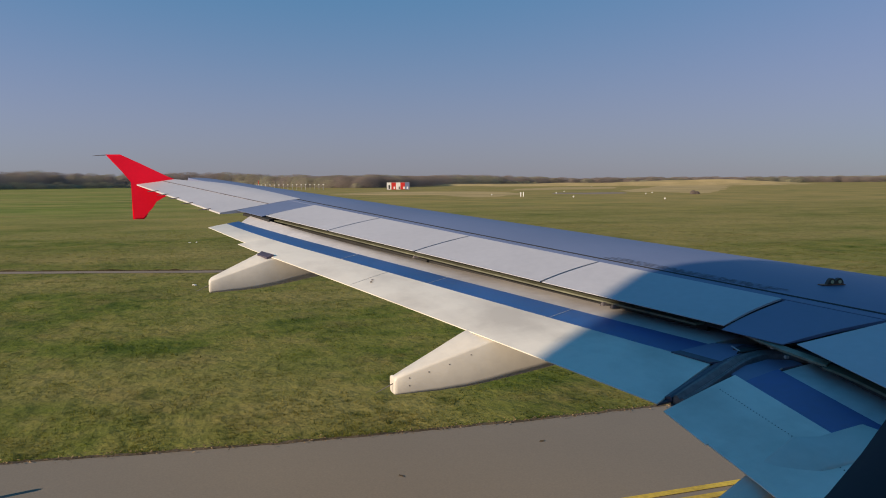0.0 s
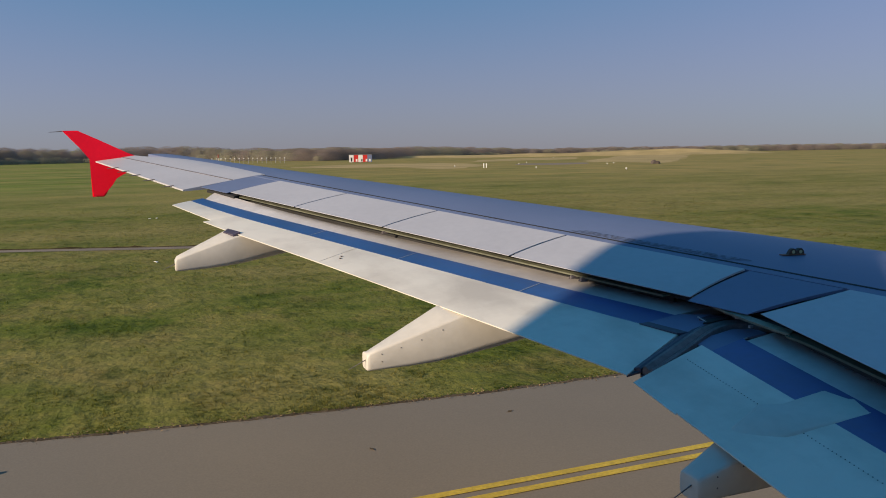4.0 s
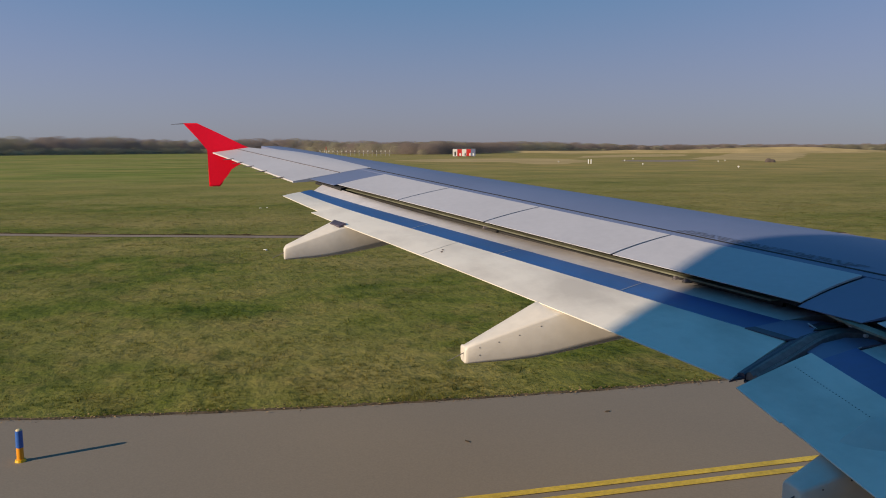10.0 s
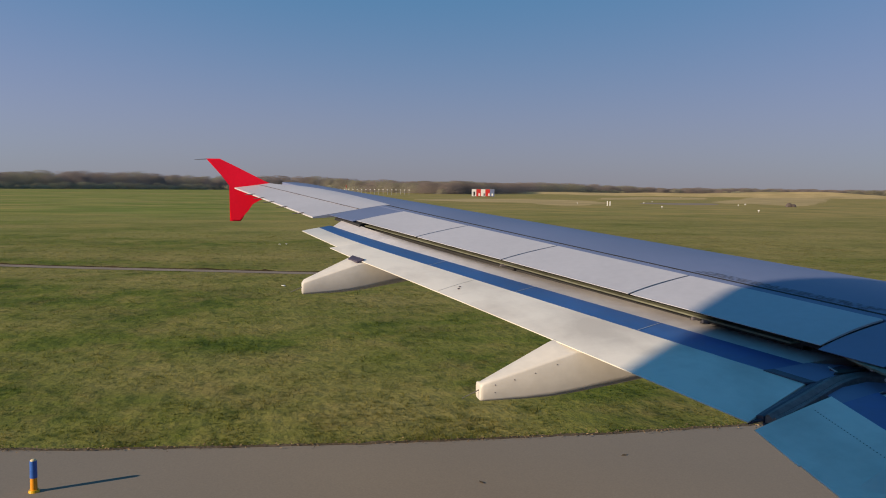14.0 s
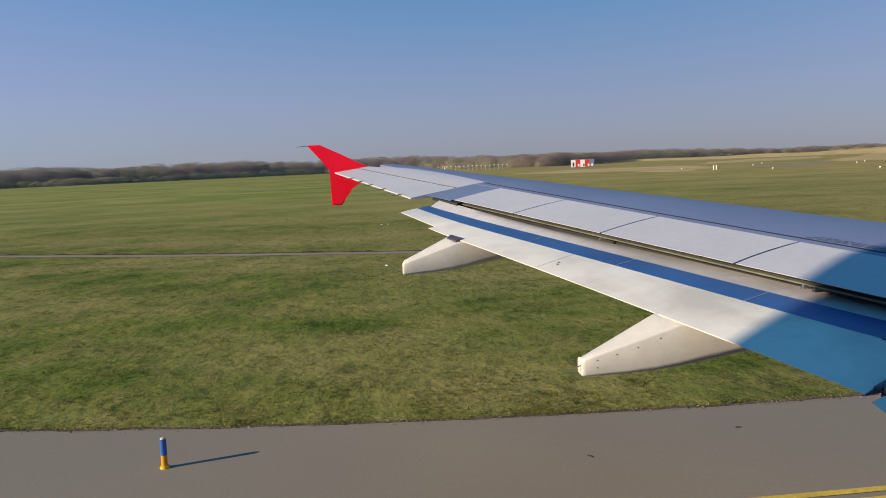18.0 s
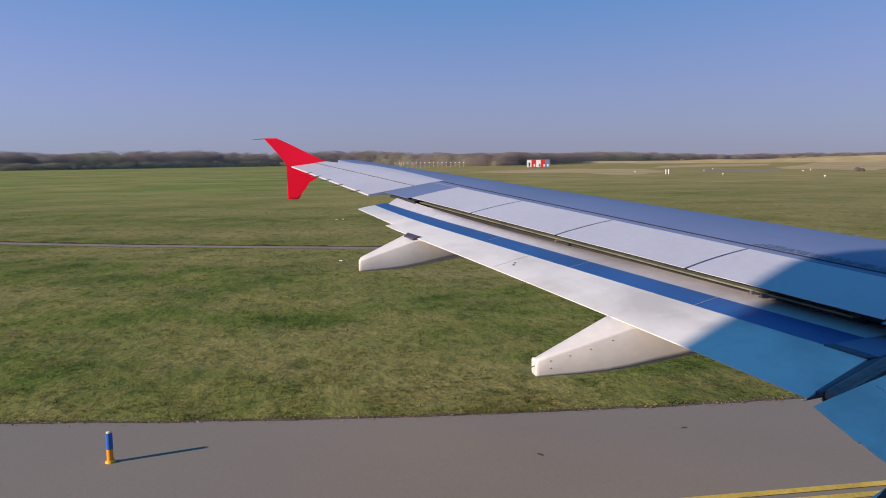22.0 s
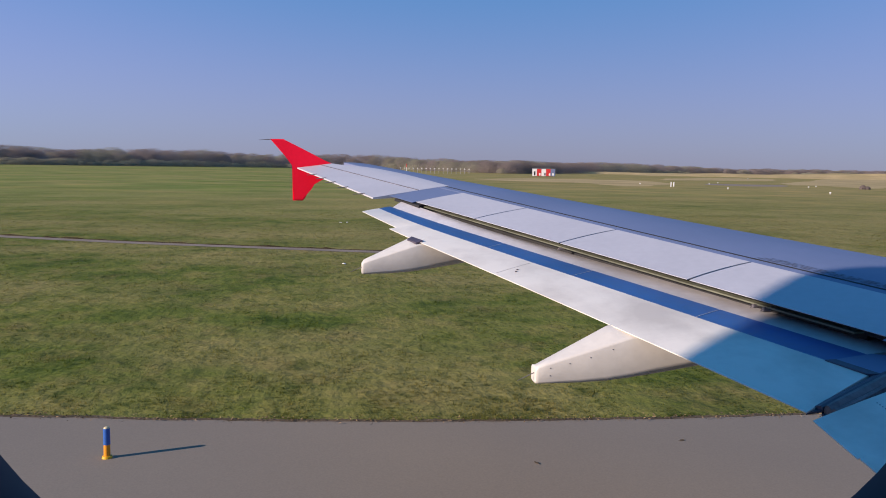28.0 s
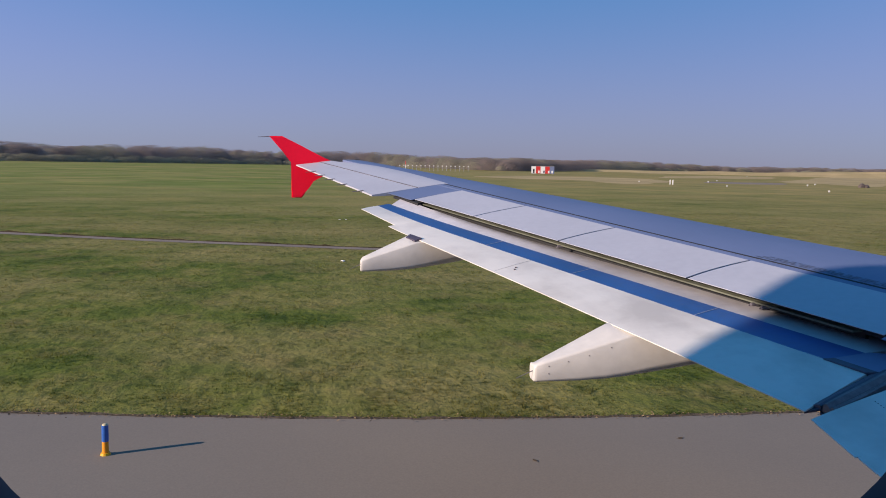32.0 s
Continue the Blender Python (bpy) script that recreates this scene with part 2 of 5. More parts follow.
def grass_material(name="spring_turf", blades=False):
    """Short spring turf: greens broken by straw-coloured drifts, at three sizes in metres; as blades, each one differs a little."""
    m = bpy.data.materials.new(name)
    m.use_nodes = True
    n, l = m.node_tree.nodes, m.node_tree.links
    p = n["Principled BSDF"]
    p.inputs["Roughness"].default_value = 0.95
    p.inputs["Specular IOR Level"].default_value = 0.1
    co = n.new("ShaderNodeTexCoord")

    def noise_tex(scale, detail, stretch=(1, 1, 1), rough=0.6):
        mp, t = n.new("ShaderNodeMapping"), n.new("ShaderNodeTexNoise")
        mp.inputs["Scale"].default_value = stretch
        t.inputs["Scale"].default_value, t.inputs["Detail"].default_value, t.inputs["Roughness"].default_value = scale, detail, rough
        l.new(co.outputs["Object"], mp.inputs["Vector"])
        l.new(mp.outputs["Vector"], t.inputs["Vector"])
        return t.outputs["Fac"]

    def ramp(fac, stops):
        r = n.new("ShaderNodeValToRGB")
        while len(r.color_ramp.elements) < len(stops):
            r.color_ramp.elements.new(0.5)
        for e, (pos, c) in zip(r.color_ramp.elements, stops):
            e.position, e.color = pos, (*c, 1)
        l.new(fac, r.inputs["Fac"])
        return r.outputs["Color"]

    def mix(fac, a, b, mode="MIX"):
        x = n.new("ShaderNodeMix")
        x.data_type, x.blend_type = "RGBA", mode
        if isinstance(fac, float):
            x.inputs["Factor"].default_value = fac
        else:
            l.new(fac, x.inputs["Factor"])
        l.new(a, x.inputs["A"])
        l.new(b, x.inputs["B"])
        return x.outputs["Result"]

    green = ramp(noise_tex(0.32, 9, (1, 0.8, 1), 0.68), [(0.36, (0.059, 0.092, 0.012)), (0.5, (0.119, 0.146, 0.025)), (0.64, (0.209, 0.192, 0.052))])
    straw = ramp(noise_tex(2.5, 6), [(0.3, (0.240, 0.195, 0.070)), (0.7, (0.357, 0.285, 0.111))])
    drift = ramp(noise_tex(0.085, 7, (0.7, 1.1, 1), 0.62), [(0.45, (0, 0, 0)), (0.60, (0.65, 0.65, 0.65))])
    far = ramp(noise_tex(0.012, 5, (0.8, 1.4, 1), 0.6), [(0.46, (0, 0, 0)), (0.62, (0.8, 0.8, 0.8))])
    base = mix(drift, green, straw)
    base = mix(far, base, straw)
    dry = ramp(noise_tex(0.55, 8, (1, 0.7, 1), 0.7), [(0.50, (0, 0, 0)), (0.68, (0.6, 0.6, 0.6))])
    bare = ramp(noise_tex(4.0, 5), [(0.3, (0.153, 0.115, 0.045)), (0.7, (0.296, 0.225, 0.082))])
    mid = mix(dry, base, bare)
    lush = ramp(noise_tex(1.6, 7, (1, 0.7, 1), 0.66), [(0.30, (0.42, 0.52, 0.38)), (0.48, (1.05, 1.05, 1.05))])
    mid = mix(1.0, mid, lush, "MULTIPLY")
    clump = ramp(noise_tex(9.0, 8), [(0.27, (0.45, 0.48, 0.42)), (0.5, (0.95, 0.95, 0.92)), (0.73, (1.32, 1.28, 1.2))])
    mid = mix(0.50, mid, clump, "MULTIPLY")
    # texture contrast fades outwards along y, which keeps the far turf from streaking
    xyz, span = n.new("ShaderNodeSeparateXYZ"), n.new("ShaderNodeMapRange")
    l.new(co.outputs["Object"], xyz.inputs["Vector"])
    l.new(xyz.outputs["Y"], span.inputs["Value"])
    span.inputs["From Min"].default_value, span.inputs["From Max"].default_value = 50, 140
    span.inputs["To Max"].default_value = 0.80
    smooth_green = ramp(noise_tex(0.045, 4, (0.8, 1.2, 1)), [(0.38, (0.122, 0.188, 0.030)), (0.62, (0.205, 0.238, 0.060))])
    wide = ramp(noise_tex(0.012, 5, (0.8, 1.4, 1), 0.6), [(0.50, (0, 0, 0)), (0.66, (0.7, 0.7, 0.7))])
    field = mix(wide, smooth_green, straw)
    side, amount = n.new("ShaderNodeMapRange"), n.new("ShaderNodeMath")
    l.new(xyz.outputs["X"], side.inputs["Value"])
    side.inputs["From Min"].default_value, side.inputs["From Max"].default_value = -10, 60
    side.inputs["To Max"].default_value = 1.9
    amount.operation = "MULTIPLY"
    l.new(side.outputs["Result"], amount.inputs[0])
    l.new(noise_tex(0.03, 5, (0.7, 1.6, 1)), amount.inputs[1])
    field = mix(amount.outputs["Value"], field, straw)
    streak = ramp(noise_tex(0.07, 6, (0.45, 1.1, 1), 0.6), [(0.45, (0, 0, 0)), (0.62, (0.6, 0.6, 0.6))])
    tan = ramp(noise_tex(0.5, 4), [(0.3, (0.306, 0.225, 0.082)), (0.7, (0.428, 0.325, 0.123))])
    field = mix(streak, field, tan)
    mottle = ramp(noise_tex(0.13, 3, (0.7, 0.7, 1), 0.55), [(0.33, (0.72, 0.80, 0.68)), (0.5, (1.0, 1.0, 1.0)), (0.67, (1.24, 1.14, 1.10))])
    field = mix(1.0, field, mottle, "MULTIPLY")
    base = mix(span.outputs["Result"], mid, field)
    if blades:
        geo, each = n.new("ShaderNodeNewGeometry"), n.new("ShaderNodeValToRGB")
        each.color_ramp.elements[0].color, each.color_ramp.elements[1].color = (0.98, 1.02, 0.86, 1), (1.52, 1.45, 1.28, 1)
        l.new(geo.outputs["Random Per Island"], each.inputs["Fac"])
        base = mix(1.0, base, each.outputs["Color"], "MULTIPLY")
        l.new(base, p.inputs["Base Color"])
        leaf, both = n.new("ShaderNodeBsdfTranslucent"), n.new("ShaderNodeMixShader")
        both.inputs["Fac"].default_value = 0.45
        l.new(base, leaf.inputs["Color"])
        l.new(geo.outputs["True Normal"], leaf.inputs["Normal"])
        l.new(p.outputs["BSDF"], both.inputs[1])
        l.new(leaf.outputs["BSDF"], both.inputs[2])
        l.new(both.outputs["Shader"], n["Material Output"].inputs["Surface"])
        return m
    l.new(base, p.inputs["Base Color"])
    b = n.new("ShaderNodeBump")
    b.inputs["Strength"].default_value, b.inputs["Distance"].default_value = 0.58, 0.13
    l.new(noise_tex(2.8, 8, (1, 0.75, 1), 0.58), b.inputs["Height"])
    l.new(b.outputs["Normal"], p.inputs["Normal"])
    return m


def island_material(name, dark, light, rough=0.9, scale=0.0, through_light=0.0):
    """Leaves, twigs or blades: each one a little different, or drifting in tone over scale metres."""
    m = bpy.data.materials.new(name)
    m.use_nodes = True
    n, l = m.node_tree.nodes, m.node_tree.links
    p = n["Principled BSDF"]
    p.inputs["Roughness"].default_value = rough
    p.inputs["Specular IOR Level"].default_value = 0.1
    g, r = n.new("ShaderNodeNewGeometry"), n.new("ShaderNodeValToRGB")
    r.color_ramp.elements[0].color, r.color_ramp.elements[1].color = (*dark, 1), (*light, 1)
    if scale:
        t = n.new("ShaderNodeTexNoise")
        t.inputs["Scale"].default_value, t.inputs["Detail"].default_value = 1 / scale, 6
        co = n.new("ShaderNodeTexCoord")
        l.new(co.outputs["Object"], t.inputs["Vector"])
        r.color_ramp.elements[0].position, r.color_ramp.elements[1].position = 0.35, 0.65
        l.new(t.outputs["Fac"], r.inputs["Fac"])
    else:
        l.new(g.outputs["Random Per Island"], r.inputs["Fac"])
    l.new(r.outputs["Color"], p.inputs["Base Color"])
    if through_light:
        leaf, both = n.new("ShaderNodeBsdfTranslucent"), n.new("ShaderNodeMixShader")
        both.inputs["Fac"].default_value = through_light
        l.new(r.outputs["Color"], leaf.inputs["Color"])
        l.new(g.outputs["True Normal"], leaf.inputs["Normal"])
        l.new(p.outputs["BSDF"], both.inputs[1])
        l.new(leaf.outputs["BSDF"], both.inputs[2])
        l.new(both.outputs["Shader"], n["Material Output"].inputs["Surface"])
    return m


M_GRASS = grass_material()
M_ASPHALT = mat("worn_asphalt", (0.25, 0.215, 0.172), 0.88, 0.0, 0.08, 0.12, 300, bump=0.1, tint=(0.215, 0.187, 0.155), amount=0.2, spec=0.2)
M_PATH = mat("old_concrete_path", (0.285, 0.230, 0.180), 0.9, 0.0, 0.10, 0.4, 40, bump=0.3, spec=0.2)
M_TUFT = grass_material("grass_blades", True)
# Brown soil darkened in colour to stand for the shaded turf edge.
M_LIP_SHADE = mat("shade_darkened_soil", (0.060, 0.048, 0.028), 0.95, 0.0, 0.25, 0.8, 10, bump=0.5, spec=0.08)
M_SOIL = mat("bare_soil", (0.16, 0.12, 0.08), 0.95, 0.0, 0.2, 1.5, 12, bump=0.5, spec=0.08)
# Far twig and leaf colours are lightened to stand in for distance haze.
M_TWIG = island_material("hazed_bare_spring_twigs", (0.200, 0.164, 0.150), (0.292, 0.240, 0.216), scale=14, through_light=0.25)
M_LEAF = island_material("hazed_young_olive_leaves", (0.210, 0.196, 0.150), (0.315, 0.300, 0.212), scale=14, through_light=0.25)
M_BUSH = island_material("hazed_green_shrub_leaves", (0.295, 0.262, 0.190), (0.400, 0.395, 0.262), scale=22, through_light=0.25)


# ---- mesh helpers ----
def part(name, bm, material, parent=None, label=""):
    """One bmesh as one mesh object, under a thing or a part."""
    me = bpy.data.meshes.new(name)
    bmesh.ops.recalc_face_normals(bm, faces=bm.faces)
    bm.to_mesh(me)
    bm.free()
    me.materials.append(material)
    ob = new(name, me)
    ob.parent = parent
    if label:
        tagged(ob, label)
    return ob


def smooth(ob, angle=40):
    """Smooth shading but for edges sharper than the angle."""
    me = ob.data
    me.shade_smooth()
    bm = bmesh.new()
    bm.from_mesh(me)
    for e in bm.edges:
        e.smooth = len(e.link_faces) == 2 and e.calc_face_angle(3.2) < radians(angle)
    bm.to_mesh(me)
    bm.free()
    return ob


def box(bm, lo, hi, bevel=0.0):
    """A box between two corners, its edges rounded by bevel."""
    c = [(a + b) / 2 for a, b in zip(lo, hi)]
    s = [abs(b - a) for a, b in zip(lo, hi)]
    vs = bmesh.ops.create_cube(bm, size=1, matrix=Matrix.Translation(c) @ Matrix.Diagonal((*s, 1)))["verts"]
    if bevel:
        es = {e for v in vs for e in v.link_edges}
        bmesh.ops.bevel(bm, geom=list(es), offset=bevel, segments=2, affect="EDGES")
    return bm


def rod(bm, a, b, r0, r1=None, n=10):
    """A tapered round bar from a to b."""
    a, b = Vector(a), Vector(b)
    d = b - a
    m = Matrix.Translation((a + b) / 2) @ d.to_track_quat("Z", "Y").to_matrix().to_4x4()
    bmesh.ops.create_cone(bm, cap_ends=True, segments=n, radius1=r0, radius2=r0 if r1 is None else r1, depth=d.length, matrix=m)
    return bm


def loft(bm, rings, close_ring=True, caps=True):
    """Skin a row of equal rings of points."""
    vs = [[bm.verts.new(p) for p in ring] for ring in rings]
    k = len(vs[0])
    for a, b in zip(vs, vs[1:]):
        for i in range(k if close_ring else k - 1):
            j = (i + 1) % k
            bm.faces.new((a[i], a[j], b[j], b[i]))
    if caps and close_ring:
        bm.faces.new(vs[0])
        bm.faces.new(vs[-1])
    return bm


def slab(bm, top, down):
    """A plate from rows of top points, thickened straight down by a number or by rows of numbers."""
    rows, k = len(top), len(top[0])
    dn = (lambda i, j: down) if isinstance(down, (int, float)) else (lambda i, j: down[i][j])
    T = [[bm.verts.new(p) for p in row] for row in top]
    B = [[bm.verts.new((p[0], p[1], p[2] - dn(i, j))) for j, p in enumerate(row)] for i, row in enumerate(top)]
    for i in range(rows - 1):
        for j in range(k - 1):
            bm.faces.new((T[i][j], T[i][j + 1], T[i + 1][j + 1], T[i + 1][j]))
            bm.faces.new((B[i][j], B[i + 1][j], B[i + 1][j + 1], B[i][j + 1]))
    for i in range(rows - 1):
        for j in (0, k - 1):
            bm.faces.new((T[i][j], T[i + 1][j], B[i + 1][j], B[i][j]))
    for j in range(k - 1):
        for i in (0, rows - 1):
            bm.faces.new((T[i][j], T[i][j + 1], B[i][j + 1], B[i][j]))
    return bm


def prism(bm, outline, axis_a, axis_b):
    """A plate: an outline of points, given twice by two functions of a point."""
    A = [bm.verts.new(axis_a(p)) for p in outline]
    B = [bm.verts.new(axis_b(p)) for p in outline]
    bm.faces.new(A)
    bm.faces.new(B[::-1])
    for i in range(len(A)):
        j = (i + 1) % len(A)
        bm.faces.new((A[i], A[j], B[j], B[i]))
    return bm


def ribbon(bm, line, off0, off1, z):
    """A flat strip along a plan line, between two offsets to its left."""
    pts = [Vector(p) for p in line]
    out = []
    for i, p in enumerate(pts):
        d = (pts[min(i + 1, len(pts) - 1)] - pts[max(i - 1, 0)]).normalized()
        nrm = Vector((-d.y, d.x))
        out.append((p + nrm * off0, p + nrm * off1))
    vs = [(bm.verts.new((a.x, a.y, z)), bm.verts.new((b.x, b.y, z))) for a, b in out]
    for a, b in zip(vs, vs[1:]):
        bm.faces.new((a[0], a[1], b[1], b[0]))
    return bm


def curve_line(ctrl, step=2.0):
    """A smooth plan line through control points (Catmull-Rom), at about equal steps."""
    c = [Vector(p) for p in ctrl]
    c = [c[0] * 2 - c[1]] + c + [c[-1] * 2 - c[-2]]
    out = []
    for i in range(1, len(c) - 2):
        k = max(2, int((c[i + 1] - c[i]).length / step))
        for j in range(k):
            t = j / k
            a, b, d, e = c[i - 1], c[i], c[i + 1], c[i + 2]
            out.append(0.5 * ((2 * b) + (d - a) * t + (2 * a - 5 * b + 4 * d - e) * t * t + (3 * b - a - 3 * d + e) * t ** 3))
    out.append(c[-2])
    return out


# ---- ground, taxiway, paths ----
bm = bmesh.new()
bmesh.ops.create_grid(bm, x_segments=24, y_segments=24, size=3500)
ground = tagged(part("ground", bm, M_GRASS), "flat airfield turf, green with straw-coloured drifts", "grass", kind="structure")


def shore(x):
    """The grass edge of the taxiway, widening aft into the fillet of a side taxiway."""
    return 13.0 + (0.0071 * (8.5 - x) ** 2 if x < 8.5 else 0.0)


CENTRE = curve_line([(420, -1.7), (200, -1.7), (8, -1.7), (-20, -2.6), (-50, -8), (-80, -19), (-106, -34), (-140, -62)], 3)[::-1]
bm = bmesh.new()
ribbon(bm, CENTRE, -16.5, 14.7, 0.012)
tagged(part("taxiway", bm, M_ASPHALT), "worn grey-brown asphalt taxiway with a bare shoulder", "taxiway", kind="structure")
random.seed(4)
edge = [(x, shore(x) + 0.05 * noise.noise((x * 0.9, 3, 0)) + 0.03 * noise.noise((x * 3.1, 7, 0))) for x in [40 - 0.5 * i for i in range(133)]]
bm = bmesh.new()
vs = [(bm.verts.new((x, y, 0.016)), bm.verts.new((x, 8.0, 0.016))) for x, y in edge]
for a, b in zip(vs, vs[1:]):
    bm.faces.new((a[0], b[0], b[1], a[1]))
tagged(part("taxiway_shoulder", bm, M_ASPHALT), "asphalt shoulder curving into a side taxiway", "taxiway", kind="structure")
bm = bmesh.new()
ribbon(bm, curve_line([(-27, 12), (-36, 20), (-52, 36), (-90, 64), (-170, 118)], 4), -11, 11, 0.020)
tagged(part("side_taxiway", bm, M_ASPHALT), "side taxiway of grey asphalt leading off across turf", "taxiway", kind="structure")
bm = bmesh.new()
bm.faces.new([bm.verts.new((x, y, 0.024)) for x, y in ((-96, -70), (-92, -16), (-150, 40), (-260, 120), (-420, 260), (-520, 180), (-300, -140))])
tagged(part("apron", bm, M_ASPHALT), "wide dark asphalt apron", "apron", kind="structure")
for off in (10.60, 10.88):
    bm = bmesh.new()
    ribbon(bm, CENTRE, off, off + 0.14, 0.028)
    tagged(part("edge_line", bm, M_YELLOW), "worn yellow taxiway edge line, one of a pair", "marking", "pair of edge lines", "structure")
bm = bmesh.new()
ribbon(bm, CENTRE, -0.08, 0.08, 0.028)
tagged(part("centre_line", bm, M_YELLOW), "yellow taxiway centre line", "marking", kind="structure")
for ctrl in ([(-150, -30), (-190, 60), (-235, 150)], [(-96, -24), (-128, -10), (-160, 10), (-178, 34)]):
    bm = bmesh.new()
    ribbon(bm, curve_line(ctrl, 3), -0.12, 0.12, 0.034)
    tagged(part("apron_line", bm, M_YELLOW), "yellow guide line curving over the apron", "marking", "apron lines", "structure")
for x0, y0, x1, y1 in ((-41, 10.5, -36.5, 17.5), (-73, -14, -69, -2), (-12, -14, -11.4, 8.2)):
    bm = bmesh.new()
    ribbon(bm, curve_line([(x0, y0), ((x0 + x1) / 2 + 0.12, (y0 + y1) / 2), (x1, y1)], 0.7), -0.02, 0.02, 0.030)
    tagged(part("asphalt_joint", bm, M_SEAL), "thin dark sealed joint in asphalt", "joint", "asphalt joints", "structure")

# A narrow paved strip in the turf, its far lip a little raised.
STRIP = curve_line([(-27.5, 52.6), (-18, 48.2), (-9.9, 44.6), (-2.4, 41.9), (6, 39.2), (30, 33.5)], 0.4)
bm = bmesh.new()
ribbon(bm, STRIP, -0.10, 0.85, 0.014)
tagged(part("paved_strip", bm, M_PATH), "narrow grey paved strip across the turf", "path", kind="structure")
bm = bmesh.new()
ring = []
for i, p in enumerate(STRIP):
    hgt = max(0.02, 0.055 + 0.10 * noise.noise((i * 0.31, 0, 2)) + 0.06 * noise.noise((i * 0.9, 4, 2)))
    ring.append([(p.x + 0.3, p.y + 0.86, -0.02), (p.x + 0.3, p.y + 0.90, hgt), (p.x + 0.33, p.y + 1.05, hgt * 0.6), (p.x + 0.36, p.y + 1.2, -0.02)])
loft(bm, ring, close_ring=False)
tagged(part("turf_lip", bm, M_LIP_SHADE), "ragged brown earth lip along the paved strip, its colour darkened for shade", "bank", kind="structure")
LOOP = curve_line([(-62, 34), (-78, 36), (-96, 31), (-104, 25), (-98, 20), (-84, 20), (-64, 26)], 2)
bm = bmesh.new()
ribbon(bm, LOOP, -1.6, 1.6, 0.014)
tagged(part("perimeter_path", bm, M_PATH), "pale curving service path through the turf", "path", kind="structure")

# Bare soil fringe between asphalt and turf.
bm = bmesh.new()
vs = []
for k in range(1050):
    x = 30 - 0.06 * k
    y = shore(x) + 0.05 * noise.noise((x * 0.9, 3, 0)) + 0.03 * noise.noise((x * 3.1, 7, 0))
    w = 0.06 + 0.07 * noise.noise((x * 1.7, 11, 0)) + 0.07 * noise.noise((x * 5.0, 13, 0)) + 0.05 * noise.noise((x * 14.0, 17, 0))
    vs.append((bm.verts.new((x, y - 0.05, 0.021)), bm.verts.new((x, y + max(0.02, w), 0.021))))
for a, b in zip(vs, vs[1:]):
    bm.faces.new((a[0], b[0], b[1], a[1]))
tagged(part("soil_fringe", bm, M_SOIL), "ragged strip of bare brown soil along the asphalt", "soil", kind="structure")
M_STRAW = mat("dry_straw_grass", (0.52, 0.385, 0.195), 0.95, 0.0, 0.12, 0.05, 30, bump=0.4, tint=(0.38, 0.295, 0.14), spec=0.05)
for x, y, a, b, h, turn in ((330, 520, 110, 26, 3.2, -32), (420, 560, 90, 30, 4.6, -36), (235, 640, 140, 22, 2.2, -20)):
    bm = bmesh.new()
    rows = []
    for i in range(25):
        u = -1 + i / 12
        rows.append([(u * a, v / 6 * b, h * max(0.0, 1 - u * u) * max(0.0, 1 - (v / 6) ** 2) * (0.8 + 0.4 * noise.noise((u * 3, v * 0.4, x))) - 0.03) for v in range(-6, 7)])
    vs = [[bm.verts.new(p) for p in r] for r in rows]
    for r0, r1 in zip(vs, vs[1:]):
        for k in range(12):
            bm.faces.new((r0[k], r0[k + 1], r1[k + 1], r1[k]))
    mound = tagged(smooth(part("grass_mound", bm, M_STRAW), 60), "low rise of dry straw-coloured grass", "mound", "grass mounds", "structure")
    mound.matrix_basis = pose(x, y, 0, 0, 0, turn)


def field_patch(name, ctrl, material, z, label, category):
    """A flat, ragged-edged patch of other ground cover, from a few plan corners."""
    pts = curve_line(ctrl + ctrl[:1], 5)[:-1]
    bm = bmesh.new()
    bm.faces.new([bm.verts.new((p.x + 2.5 * noise.noise((p.x * 0.11, p.y * 0.11, 2)), p.y + 5 * noise.noise((p.x * 0.09, p.y * 0.09, 8)), z)) for p in pts])
    bmesh.ops.triangulate(bm, faces=bm.faces)
    return tagged(part(name, bm, material), label, category, kind="structure")


field_patch("far_tarmac", [(132, 253), (139, 246), (152, 244), (137, 222), (123, 218), (119, 231)], M_PATH, 0.016, "distant grey strip of tarmac in the turf", "tarmac")
field_patch("straw_field", [(54, 278), (74, 305), (99, 313), (121, 295), (112, 240), (84, 200), (78, 205), (80, 232), (70, 240), (59, 250)], M_STRAW, 0.014, "narrow strip of dry tan grass before the hut", "grass")
field_patch("straw_field", [(170, 374), (231, 442), (258, 429), (212, 352), (175, 334), (146, 320)], M_STRAW, 0.014, "pale strip of dry straw-coloured grass", "grass")
field_patch("straw_field", [(176, 284), (242, 365), (331, 478), (420, 520), (330, 410), (240, 300), (165, 214), (158, 214), (165, 244), (157, 246)], M_STRAW, 0.014, "broad patch of dry straw-coloured grass", "grass")

# ---- the airliner ----
AXIS = Matrix.Translation((-0.150, -1.713, 4.0)) @ Matrix.Rotation(radians(-5), 4, "Z")   # fuselage axis, x forward
EYE_Z = 4.4
airliner = tagged(new("airliner"), "white twin-jet airliner standing on a taxiway, flaps lowered, red wingtip fence", "airplane")


def ax(s, o, z):
    """A point by station along the fuselage, offset to its left and height above the axis."""
    return AXIS @ Vector((s, o, z))


def hinge(y):
    return 6.078 - 0.3800 * y


def crest(y):
    return 3.052 + 0.0919 * y


def taper(y):
    return max(0.30, 1.0 - 0.085 * (y - 7.5))


def top(y, u, lift=0.0):
    """The wing's upper surface at span y, u metres ahead of the spoiler hinge."""
    f = 0.13 * u if u < 0 else 0.10 * u - 0.0745 * u * u / taper(y)
    return Vector((hinge(y) + u, y, crest(y) + f + lift))


SEAM = 0.115
